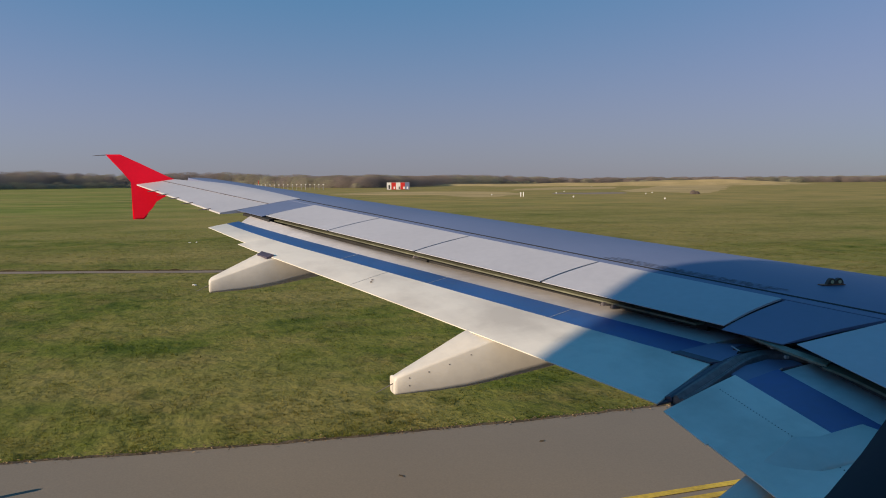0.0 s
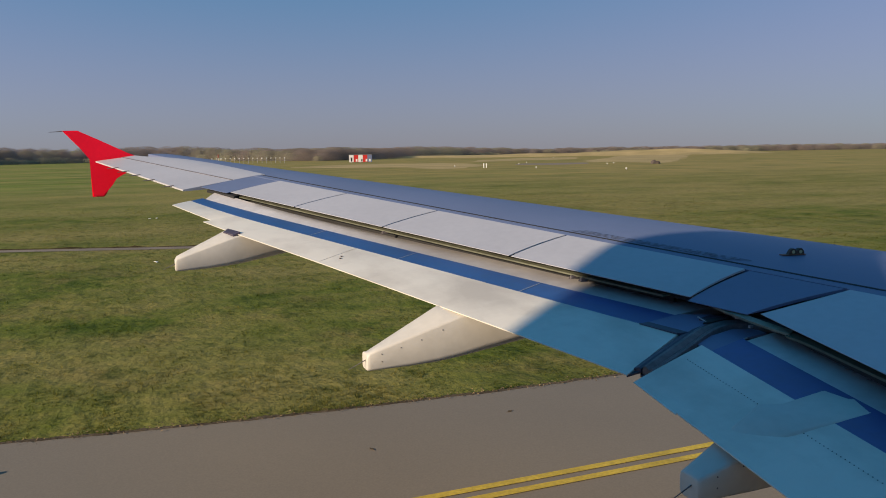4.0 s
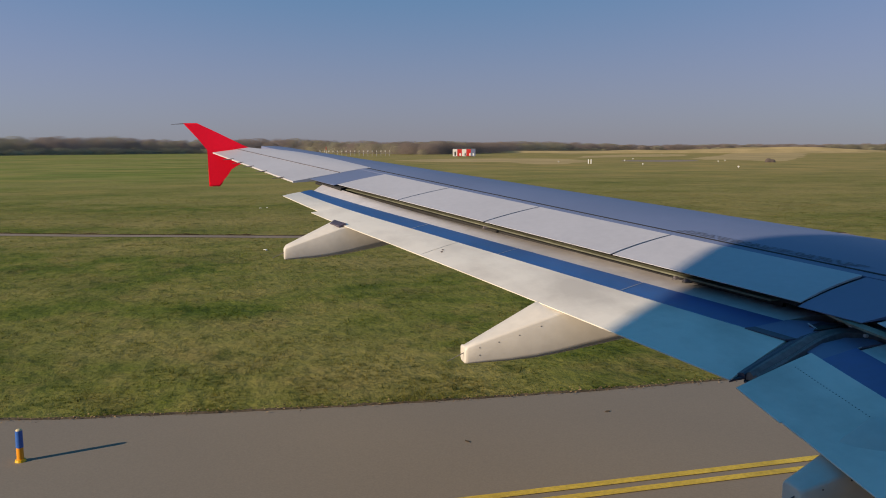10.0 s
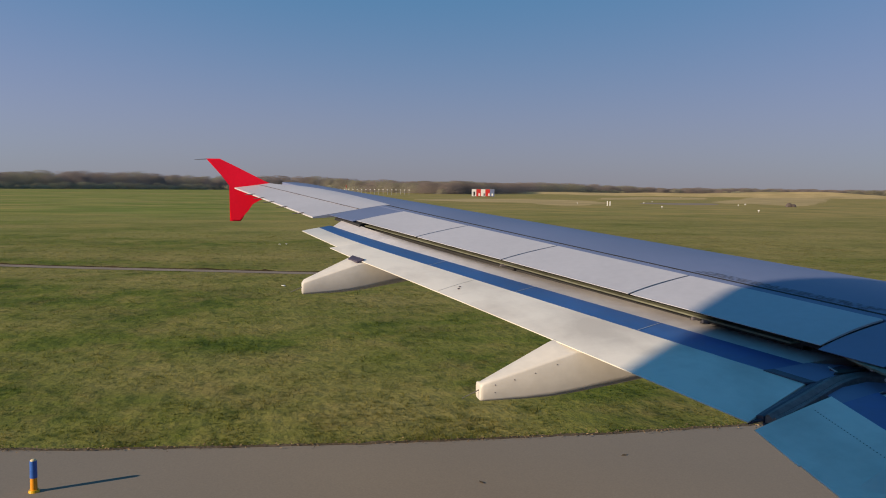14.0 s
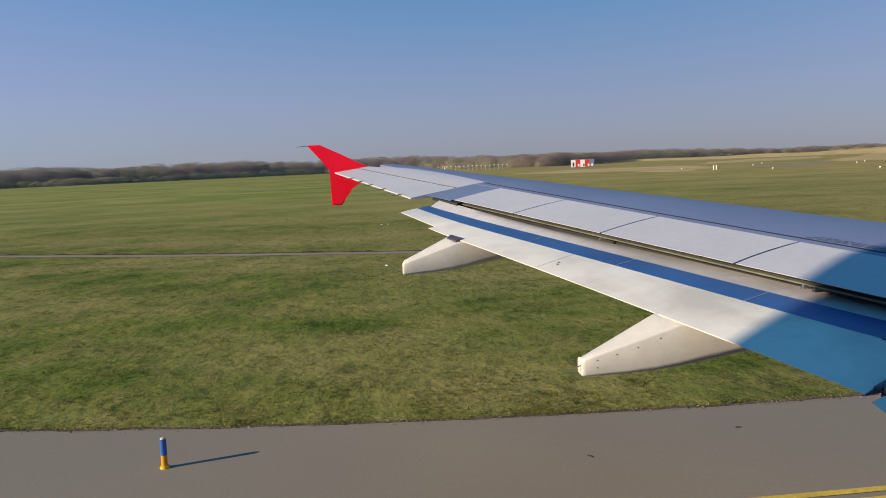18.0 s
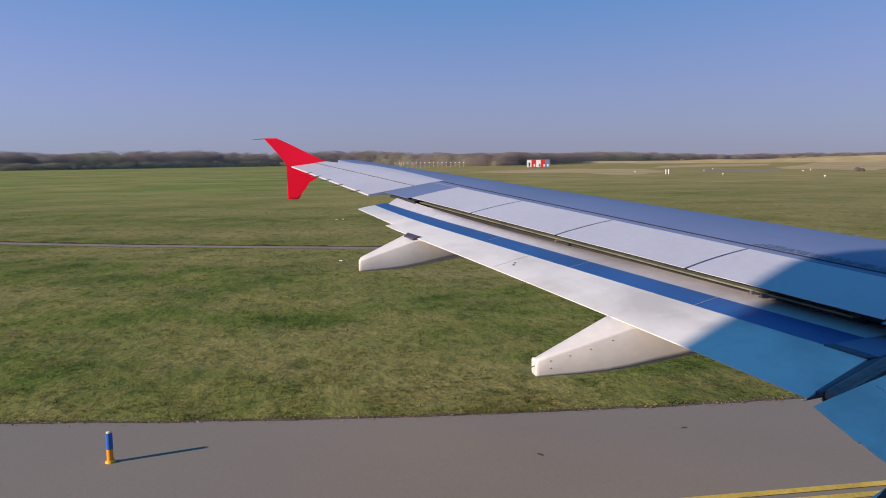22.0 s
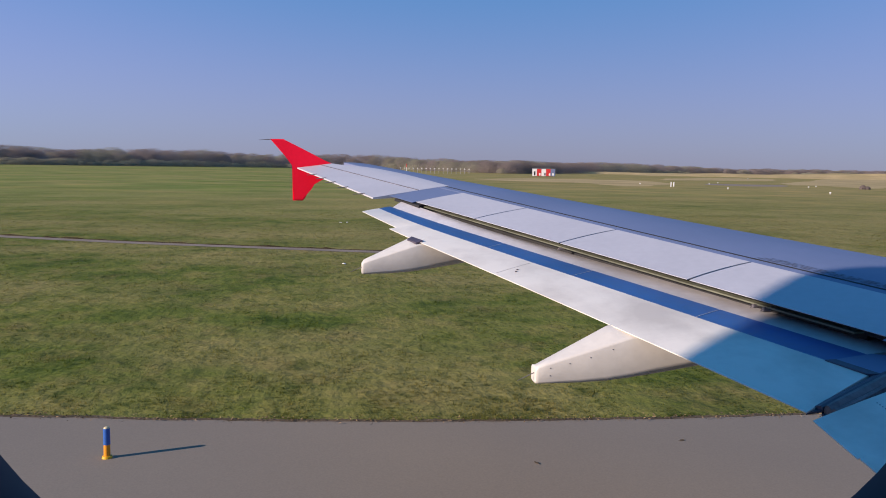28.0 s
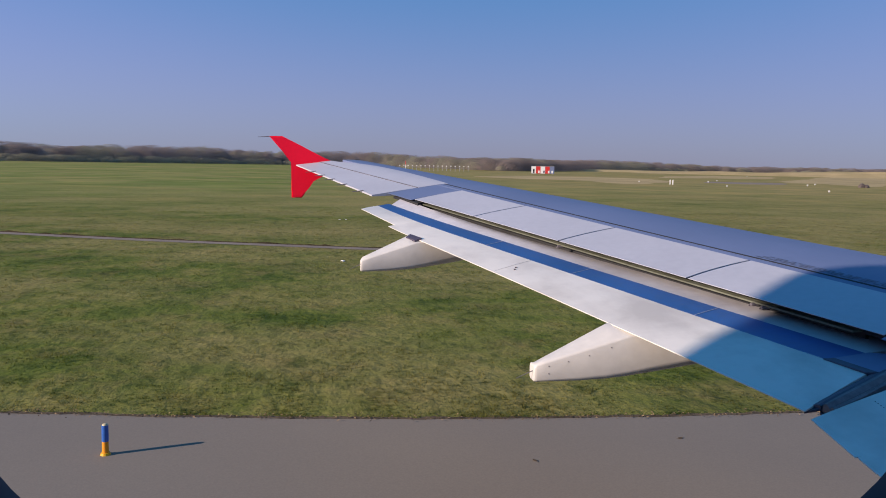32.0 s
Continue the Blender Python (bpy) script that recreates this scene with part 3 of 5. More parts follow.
spans = [0.15 + (15.05 - 0.15) * i / 40 for i in range(41)]
# Wing box: upper skin ahead of the seam, nose and underside.
bm = bmesh.new()
rings = []
for y in spans:
    c = 2.75 * taper(y)
    s = taper(y)
    up = [top(y, SEAM + 0.012 + (c - SEAM - 0.012) * (k / 12) ** 1.15) for k in range(13)]
    nose = up[-1]
    t = 0.42 * s
    low = [Vector((hinge(y) + c * 1.03, y, nose.z - 0.10 * s)), Vector((hinge(y) + c * 0.98, y, nose.z - 0.22 * s)),
           Vector((hinge(y) + c * 0.75, y, crest(y) - 0.62 * s)), Vector((hinge(y) + c * 0.35, y, crest(y) - t * 1.25)),
           Vector((hinge(y) - 0.05, y, crest(y) - t)), Vector((hinge(y) + SEAM + 0.012, y, crest(y) - 0.05))]
    rings.append(up + low)
loft(bm, rings)
smooth(part("wing_box", bm, M_SKIN, airliner, "slate-grey painted upper wing skin"), 35)


def panel(name, y0, y1, u0, u1, material, label, parent=airliner, lift=0.0, thick=0.03, n=6, shear0=0.0, shear1=0.0, m=4, bow=0.0):
    """A plate lying in the upper wing surface; shear skews its ends along the span."""
    rows = []
    for i in range(n + 1):
        row = []
        for k in range(m + 1):
            u = u0 + (u1 - u0) * k / m
            f = k / m
            a, b = y0 + shear0 * (1 - f) + bow * f * (1 - f), y1 + shear1 * (1 - f) + bow * f * (1 - f)
            row.append(top(a + (b - a) * i / n, u, lift))
        rows.append(row)
    bm = bmesh.new()
    slab(bm, rows, [[0.004 + (thick - 0.004) * min(1.0, k / 2) if u0 < -0.5 else thick for k in range(m + 1)] for _ in rows])
    bmesh.ops.bevel(bm, geom=[e for e in bm.edges if len(e.link_faces) == 2 and e.calc_face_angle(0) > 0.9], offset=0.0015, segments=1, affect="EDGES")
    return smooth(part(name, bm, material, parent, label), 30)


panel("seam_line", 0.2, 11.5, SEAM - 0.004, SEAM + 0.020, M_DARK, "thin dark seam along the wing", n=24, lift=0.003, thick=0.01, m=1)
panel("hinge_strip", 4.05, 11.47, 0.012, SEAM, M_SKIN, "narrow slate strip between seam and spoilers", n=20, thick=0.06, m=1)
JOINTS = [4.715, 6.297, 7.897, 9.40, 10.80]
for a, b in zip(JOINTS, JOINTS[1:]):
    panel("spoiler", a + 0.012, b - 0.012, -0.765, -0.004, M_SPOILER, "pale grey spoiler panel lying flush", lift=0.008, thick=0.014, shear0=-0.22, shear1=-0.22, m=8, bow=0.09)
panel("fixed_panel", 10.82, 11.46, -0.80, -0.004, M_SKIN, "slate fixed panel beside the aileron", thick=0.02, shear0=-0.22, shear1=-0.20, m=8, bow=0.09)
panel("fixed_panel", 4.06, 4.695, -0.82, -0.004, M_SKIN, "slate fixed panel between spoilers", thick=0.02, shear0=0.02, shear1=-0.22, m=8, bow=0.09)
panel("wing_root_skin", 0.15, 4.05, 0.0, SEAM, M_SKIN, "slate inboard wing skin", thick=0.08, m=1)
# Inboard spoiler, squarer to the fuselage than the outer ones.
rows = []
for i in range(7):
    y = 3.99 - i * 0.37
    x0, x1 = 3.738 - 0.18 * (3.99 - y), hinge(y) - 0.06
    rows.append([Vector((x0 + (x1 - x0) * k / 4, y, crest(y) - 0.082 + 0.095 * k / 4)) for k in range(5)])
bm = bmesh.new()
slab(bm, rows, [[0.004 + 0.006 * k for k in range(5)] for _ in rows])
smooth(part("inboard_spoiler", bm, M_SPOILER, airliner, "pale grey inboard spoiler panel"), 30)

# Aileron and fixed trailing edge by the tip.
def tip_te(y):
    return 0.868 - 0.297 * (y - 10.87) - hinge(y)


rows_f, rows_a = [], []
for i in range(13):
    y = 11.48 + (15.02 - 11.48) * i / 12
    te = tip_te(y)
    edge = float(np.interp(y, (11.4, 12.2, 13.1, 13.9, 14.4, 14.7, 15.1), (0.17, 0.23, 0.28, 0.23, 0.10, -0.05, -0.12)))
    rows_f.append([top(y - 0.08 * (1 - k / 6) * (1 - i / 12), -0.30 + (edge + 0.30) * k / 6, 0.004) for k in range(7)])
    rows_a.append([top(y - (0.22 - 0.145 * k / 4) * (1 - i / 12), te + (-0.315 - te) * k / 4) for k in range(5)])
bm = bmesh.new()
slab(bm, rows_f, 0.10)
smooth(part("tip_panel", bm, M_SPOILER, airliner, "pale fixed outer wing panel"), 30)
bm = bmesh.new()
slab(bm, rows_a, [[0.02 + 0.02 * k for k in range(5)] for _ in rows_a])
smooth(part("aileron", bm, M_SPOILER, airliner, "pale aileron with a thin trailing edge"), 30)
bm = bmesh.new()
slab(bm, [[top(11.48 + 3.54 * i / 12 - 0.07 * (1 - i / 12), u, 0.006) for u in (-0.318, -0.302)] for i in range(13)], 0.01)
part("aileron_gap", bm, M_SEAL, airliner, "thin grey aileron hinge gap")
for y in (11.9, 12.6, 13.2, 13.7, 14.2):
    q = top(y - 0.25, tip_te(y) + 0.02)
    bm = bmesh.new()
    rod(bm, q, q + Vector((-0.17, 0, -0.015)), 0.010, 0.004, 6)
    part("static_wick", bm, M_SEAL, airliner, "thin dark static discharge rod")

# Red wingtip fence, one plate swept above and below the tip.
FENCE = [(-0.856, 4.853), (-0.62, 4.855), (-0.30, 4.70), (0.15, 4.47), (0.41, 4.345), (0.60, 4.30), (0.50, 4.25), (0.25, 4.20),
         (0.06, 4.12), (-0.05, 4.03), (-0.13, 3.94), (-0.19, 3.84), (-0.225, 3.77), (-0.265, 3.725), (-0.45, 3.725), (-0.455, 4.10), (-0.44, 4.38), (-0.60, 4.56)]
bm = bmesh.new()
prism(bm, FENCE, lambda p: (p[0], 15.10, p[1]), lambda p: (p[0], 15.18, p[1]))
bmesh.ops.bevel(bm, geom=[e for e in bm.edges if abs(e.verts[0].co.y - e.verts[1].co.y) < 0.01], offset=0.02, segments=2, affect="EDGES")
fence = part("wingtip_fence", bm, M_RED, airliner, "bright red arrow-shaped wingtip fence")
bm = bmesh.new()
rod(bm, (-0.85, 15.14, 4.845), (-1.06, 15.14, 4.83), 0.008, 0.003, 6)
part("static_wick", bm, M_SEAL, fence, "thin dark rod at the fence top")


# Flaps: a drooped plate with a rounded nose that tucks under the spoilers.
TE_K, TE_T, TE_A, TE_O = Vector((2.687, 3.929, 3.080)), Vector((0.862, 9.650, 3.632)), Vector((0.945, 9.700, 3.655)), Vector((0.572, 10.554, 3.803))


def te_in_line(y):
    f = (y - TE_K.y) / (TE_T.y - TE_K.y)
    return TE_K.lerp(TE_T, f) + Vector((0, 0, 0.06 * max(0.0, f * (1 - f))))


def te_out_line(y):
    return TE_A.lerp(TE_O, (y - TE_A.y) / (TE_O.y - TE_A.y))


def te_out(y):
    f = min(1.0, max(0.0, (y - 9.3) / 0.8))
    return te_in_line(y).lerp(te_out_line(y), f)


def te_band(y):
    """Reference line for the blue band and the nose, easing up towards the outer end."""
    p = te_in_line(y)
    p.z += 0.050 * max(0.0, (y - 8.9) / 1.6) ** 2
    return p


def lead_out(y):
    return Vector((hinge(y) - 0.75, y, crest(y) - 0.0975 - 0.125))


def te_in(y):
    return Vector((2.657 - 0.087 * (3.81 - y), y, 3.077 - 0.13 * (3.81 - y)))


def lead_in(y):
    return te_in(y) + Vector((1.10, 0, 0.125))


def flap_strip(name, y0, y1, te, lead, v0, v1, material, parent, label, n=16, thick=0.03, bulge=0.05, rake0=0.0, rake1=0.0, thin=False, rise=0.0):
    """A chordwise strip of a flap between two shares v of its chord, slightly crowned; its ends slant by rake along the chord."""
    rows = []
    for i in range(n + 1):
        row = []
        for k in range(7):
            y = y0 + (y1 - y0) * i / n
            a0 = v0(y) if callable(v0) else v0
            a1 = v1(y) if callable(v1) else v1
            v = a0 + (a1 - a0) * k / 6
            ya, yb = y0 + rake0 * v, y1 + rake1 * v
            y = ya + (yb - ya) * i / n
            p = te(y).lerp(lead(y), v)
            p.z += bulge * max(0.0, v) * (1.15 - v) - (0.15 * (v - 1.0) ** 2 if v > 1.0 else 0.0)
            p.z += rise * min(1.1, max(0.0, (y - 6.8) / 3.7)) ** 0.9 * (min(v, 0.97) - a0 - 1.1 * max(0.0, v - 0.97))      # the gap under the wing closes towards the outer end
            row.append(p)
        rows.append(row)
    bm = bmesh.new()
    slab(bm, rows, [[0.006 + thick * (min(1.0, k / 3) if thin else 1.0) for k in range(7)] for _ in rows])
    return smooth(part(name, bm, material, parent, label), 35)


band_lo = lambda y: 0.60 - 0.030 * (y - 5.2)
band_hi = lambda y: 0.89 - 0.030 * (y - 5.2)
flap = tagged(new("outboard_flap"), "lowered white outboard flap with a blue band")
flap.parent = airliner
flap_strip("flap_skin", 3.93, 9.652, te_band, lead_out, 0.0, band_lo, M_FLAP, flap, "white flap skin, grimy by the inner end", rake0=0.50, thin=True)
rows = []
for i in range(7):
    row = []
    for k in range(7):
        y = 9.654 + (0.876 + 0.55 * band_lo(10.5) * k / 6) * i / 6
        v = band_lo(y)
        end = te_band(y).lerp(lead_out(y), v) + Vector((0, 0, 0.05 * v * (1.15 - v)))
        row.append(te_out_line(y).lerp(end, k / 6))
    rows.append(row)
bm = bmesh.new()
slab(bm, rows, [[0.006 + 0.01 * min(k, 3) for k in range(7)] for _ in rows])
smooth(part("flap_tip", bm, M_FLAP, flap, "white outer end of the flap, set forward"), 35)
flap_strip("flap_band", 4.42, 10.55, te_band, lead_out, band_lo, band_hi, M_BAND, flap, "blue band along the flap", n=24, rake0=0.12, rake1=0.50)
flap_strip("flap_nose", 4.40, 10.55, te_band, lead_out, band_hi, 1.45, M_NOSE, flap, "bare metal flap nose, stained", n=24, thick=0.05, rake0=0.15, rake1=0.40, rise=0.30)
for y in (6.90, 5.52, 8.25):
    rows = []
    for yy in (y, y + 0.004):
        rows.append([te_band(yy + 0.40 * (v - 0.6)).lerp(lead_out(yy + 0.40 * (v - 0.6)), v) + Vector((0, 0, 0.05 * v * (1.15 - v) + 0.0035)) for v in [band_lo(y) + 0.01 + (band_hi(y) - band_lo(y) - 0.02) * k / 3 for k in range(4)]])
    bm = bmesh.new()
    slab(bm, rows, 0.002)
    part("band_joint", bm, M_NOSE, flap, "thin pale joint across the blue band")
for y, u in ((7.20, 0.20), (7.26, 0.25)):
    bm = bmesh.new()
    p = te_out(y).lerp(lead_out(y), u)
    box(bm, p + Vector((-0.011, -0.007, 0.010)), p + Vector((0.011, 0.007, 0.020)), 0.003)
    part("flap_bracket", bm, M_SEAL, flap, "small dark bracket")

for y in (7.24,):
    rows = []
    for yy in (y - 0.002, y + 0.002):
        rows.append([te_band(yy + 0.40 * v).lerp(lead_out(yy + 0.40 * v), v) + Vector((0, 0, 0.05 * v * (1.15 - v) + 0.0025)) for v in [0.02 + (band_lo(y) - 0.03) * k / 4 for k in range(5)]])
    bm = bmesh.new()
    slab(bm, rows, 0.002)
    part("skin_joint", bm, M_FAIRING, flap, "faint grey joint across the flap skin")

flap_i = tagged(new("inboard_flap"), "lowered white inboard flap with a blue band and rivet lines")
flap_i.parent = airliner
flap_strip("flap_skin", 0.35, 3.81, te_in, lead_in, 0.0, 0.545, M_FLAP, flap_i, "white inboard flap skin, its edge stepped", rake1=0.32, thin=True)
flap_strip("flap_band", 0.35, 3.775, te_in, lead_in, 0.545, 0.80, M_BAND, flap_i, "blue band along the flap", rake1=0.20)
flap_strip("flap_nose", 0.35, 3.80, te_in, lead_in, 0.80, 1.50, M_NOSE, flap_i, "bare metal flap nose, stained", thick=0.05, rake1=0.12)
bm = bmesh.new()
for i in range(110):
    y = 3.86 - 0.026 * i
    p = te_in(y).lerp(lead_in(y), 0.368)
    bmesh.ops.create_uvsphere(bm, u_segments=6, v_segments=4, radius=0.0035, matrix=Matrix.Translation(p + Vector((0, 0, 0.0150))))
tagged(part("rivet_line", bm, M_SEAL, flap_i, "line of small dark rivets"), kind="stuff")
for y0, y1, back in ((3.385, 3.805, 0.0), (3.225, 3.38, 0.012)):
    bm = bmesh.new()
    slab(bm, [[te_in(y) + Vector((-0.014 + back, 0, -0.001)), te_in(y) + Vector((0.02, 0, 0.004))] for y in (y0, (y0 + y1) / 2, y1)], 0.006)
    part("edge_strip", bm, M_FLAP, flap_i, "white strip along the flap's trailing edge")

# Cove: shroud plates painted black to stand for the gap's shade, with a primer-coloured rail and hinge brackets.
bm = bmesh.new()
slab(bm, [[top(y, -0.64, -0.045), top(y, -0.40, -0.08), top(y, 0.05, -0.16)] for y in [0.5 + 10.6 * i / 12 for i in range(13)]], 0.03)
part("shroud", bm, M_DARK, airliner, "plate under the spoilers, painted black for the gap's shade")
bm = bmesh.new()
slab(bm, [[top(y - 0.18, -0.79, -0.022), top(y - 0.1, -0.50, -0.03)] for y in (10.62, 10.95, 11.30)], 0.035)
# web that closes the gap, its black standing for shade
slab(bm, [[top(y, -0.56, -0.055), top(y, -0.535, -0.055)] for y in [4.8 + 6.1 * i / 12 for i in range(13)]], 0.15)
part("shroud_end", bm, M_DARK, airliner, "end plate and web painted black for the flap gap's shade")
bm = bmesh.new()
slab(bm, [[top(y, -0.715, -0.045), top(y, -0.60, -0.055)] for y in [4.75 + 5.9 * i / 12 for i in range(13)]], 0.012)
part("cove_rail", bm, M_COVE, airliner, "primer-green rail under the spoilers")
bm = bmesh.new()
slab(bm, [[Vector((x, y, crest(y) - 0.118)), Vector((x + 0.075, y + 0.045, crest(y) - 0.112))] for x, y in ((3.69, 4.60), (3.655, 4.30), (3.645, 4.02), (3.66, 3.80), (3.676, 3.69))], 0.014)
part("cove_rail", bm, M_RAIL, airliner, "pale primer rail running out under the inboard spoiler")
bm = bmesh.new()
slab(bm, [[Vector((x, y, crest(y) - 0.128)), Vector((x + 0.085, y + 0.03, crest(y) - 0.122))] for x, y in ((3.655, 3.70), (3.665, 3.58), (3.655, 3.46), (3.62, 3.22), (3.59, 3.0), (3.55, 2.7))], 0.014)
part("cove_rail", bm, M_COVE, airliner, "dark primer rail under the inboard spoiler")
# Inboard plate, also black in place of the gap's shade.
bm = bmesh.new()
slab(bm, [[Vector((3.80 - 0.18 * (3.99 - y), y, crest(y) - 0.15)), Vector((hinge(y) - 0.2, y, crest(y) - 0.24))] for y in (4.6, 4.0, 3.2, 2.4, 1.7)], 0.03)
part("shroud", bm, M_DARK, airliner, "plate under the inboard spoiler, painted black for the gap's shade")
for y in (5.41, 5.50, 7.72):
    bm = bmesh.new()
    p = top(y, -0.73, -0.062)
    box(bm, p + Vector((-0.012, -0.014, -0.014)), p + Vector((0.05, 0.014, 0.012)), 0.004)
    rod(bm, p + Vector((-0.022, 0.01, -0.012)), p + Vector((0.02, 0.016, 0.0)), 0.005)
    part("hinge_bracket", bm, M_SEAL, airliner, "small dark hinge bracket")


# Rubber seal in the gap between the two flaps: a grooved ribbon curving inboard at its front end, with plates beside it.
SEAL = [(2.80, 3.890, 3.105), (2.90, 3.930, 3.125), (3.05, 3.992, 3.152), (3.20, 4.060, 3.178), (3.32, 4.118, 3.198), (3.43, 4.168, 3.215), (3.53, 4.203, 3.227), (3.62, 4.218, 3.235),
        (3.70, 4.213, 3.238), (3.77, 4.180, 3.236), (3.83, 4.130, 3.232), (3.90, 4.070, 3.225)]


def profile_run(name, line, profile, material, label, fade=0.35):
    """Draws a cross profile (offset outboard, height) along a line; its aft end is narrowed by fade."""
    pts = [Vector(p) for p in line]
    bm = bmesh.new()
    rings = []
    for i, p in enumerate(pts):
        d = (pts[min(i + 1, len(pts) - 1)] - pts[max(i - 1, 0)]).normalized()
        out = Vector((-d.y, d.x, 0)).normalized()
        w = min(1.0, fade + (1 - fade) * i / 1.5)
        rings.append([p + out * o * w + Vector((0, 0, h)) for o, h in profile])
    loft(bm, rings)
    return smooth(part(name, bm, material, airliner, label), 32)


profile_run("flap_seal", SEAL, [(-0.058, -0.030), (-0.054, 0.004), (-0.040, 0.012), (-0.026, 0.004), (-0.018, -0.004), (-0.008, 0.006), (0.012, 0.020), (0.034, 0.018), (0.044, 0.004), (0.046, -0.030)], M_SEAL, "grey grooved rubber seal between the flaps", 0.7)
profile_run("seal_flank", SEAL[:9], [(0.047, -0.030), (0.047, 0.0), (0.064, 0.006), (0.100, -0.004), (0.118, -0.034)], M_FLANK, "dark aubergine flank of the rubber seal", 0.9)


def plate(name, pts, material, label, thick=0.012):
    bm = bmesh.new()
    prism(bm, pts, lambda p: Vector(p), lambda p: Vector(p) - Vector((0, 0, thick)))
    return part(name, bm, material, airliner, label)


plate("slate_plate", [(3.19, 4.505, 3.222), (3.53, 4.54, 3.253), (3.70, 4.40, 3.260), (3.58, 4.265, 3.243), (3.42, 4.205, 3.221), (3.305, 4.245, 3.202)], M_SKIN, "slate plate at the flap end")
plate("seal_plate", [(3.185, 4.51, 3.227), (3.285, 4.24, 3.205), (3.35, 4.205, 3.213), (3.34, 4.27, 3.214), (3.255, 4.50, 3.233)], M_FLANK, "dark rubber plate at the flap end")
plate("seal_plate", [(3.55, 4.35, 3.256), (3.66, 4.38, 3.264), (3.80, 4.32, 3.264), (3.72, 4.27, 3.256), (3.57, 4.275, 3.250)], M_FLANK, "dark rubber plate at the flap end")
plate("slate_plate", [(3.29, 4.055, 3.176), (3.44, 4.115, 3.196), (3.66, 4.155, 3.212), (3.80, 4.09, 3.210), (3.80, 4.00, 3.203), (3.63, 3.995, 3.192), (3.45, 3.945, 3.175), (3.27, 3.89, 3.153)], M_SKIN, "slate plate beside the seal")
plate("gap_plate", [(2.78, 3.835, 3.062), (3.35, 3.90, 3.112), (3.95, 3.93, 3.16), (3.98, 4.75, 3.215), (3.42, 4.66, 3.195), (3.10, 4.24, 3.145), (2.78, 3.93, 3.070)], M_FLANK, "dark plate under the gap between the flaps")

plate("seal_tip", [(2.695, 3.945, 3.072), (2.86, 4.045, 3.098), (2.85, 3.97, 3.100), (2.81, 3.925, 3.096)], M_FLANK, "dark pointed rubber tip of the seal")
# The pocket's dark is a flat black plate, with no recess behind it.
plate("pocket_plate", [(3.475, 4.22, 3.256), (3.55, 4.275, 3.268), (3.70, 4.275, 3.272), (3.73, 4.24, 3.270), (3.60, 4.225, 3.262)], M_DARK, "flat black plate drawn for the dark pocket above the rubber seal", 0.008)
for lip in ([(3.556, 4.362, 3.268), (3.517, 4.236, 3.262), (3.509, 4.239, 3.262), (3.548, 4.365, 3.268)],
            [(3.27, 3.886, 3.157), (3.45, 3.941, 3.179), (3.63, 3.991, 3.196), (3.63, 3.983, 3.196), (3.45, 3.933, 3.179), (3.27, 3.878, 3.157)]):
    plate("pale_lip", lip, M_NOSE, "narrow pale metal lip at the flap end", 0.006)
bm = bmesh.new()
box(bm, (3.735, 4.19, 3.262), (3.775, 4.222, 3.272), 0.003)
part("pale_tab", bm, M_NOSE, airliner, "small pale metal tab over the seal")
bm = bmesh.new()
box(bm, (3.722, 4.06, 3.228), (3.750, 4.085, 3.248), 0.004)
part("bright_bracket", bm, M_NOSE, airliner, "bright metal bracket beside the seal")

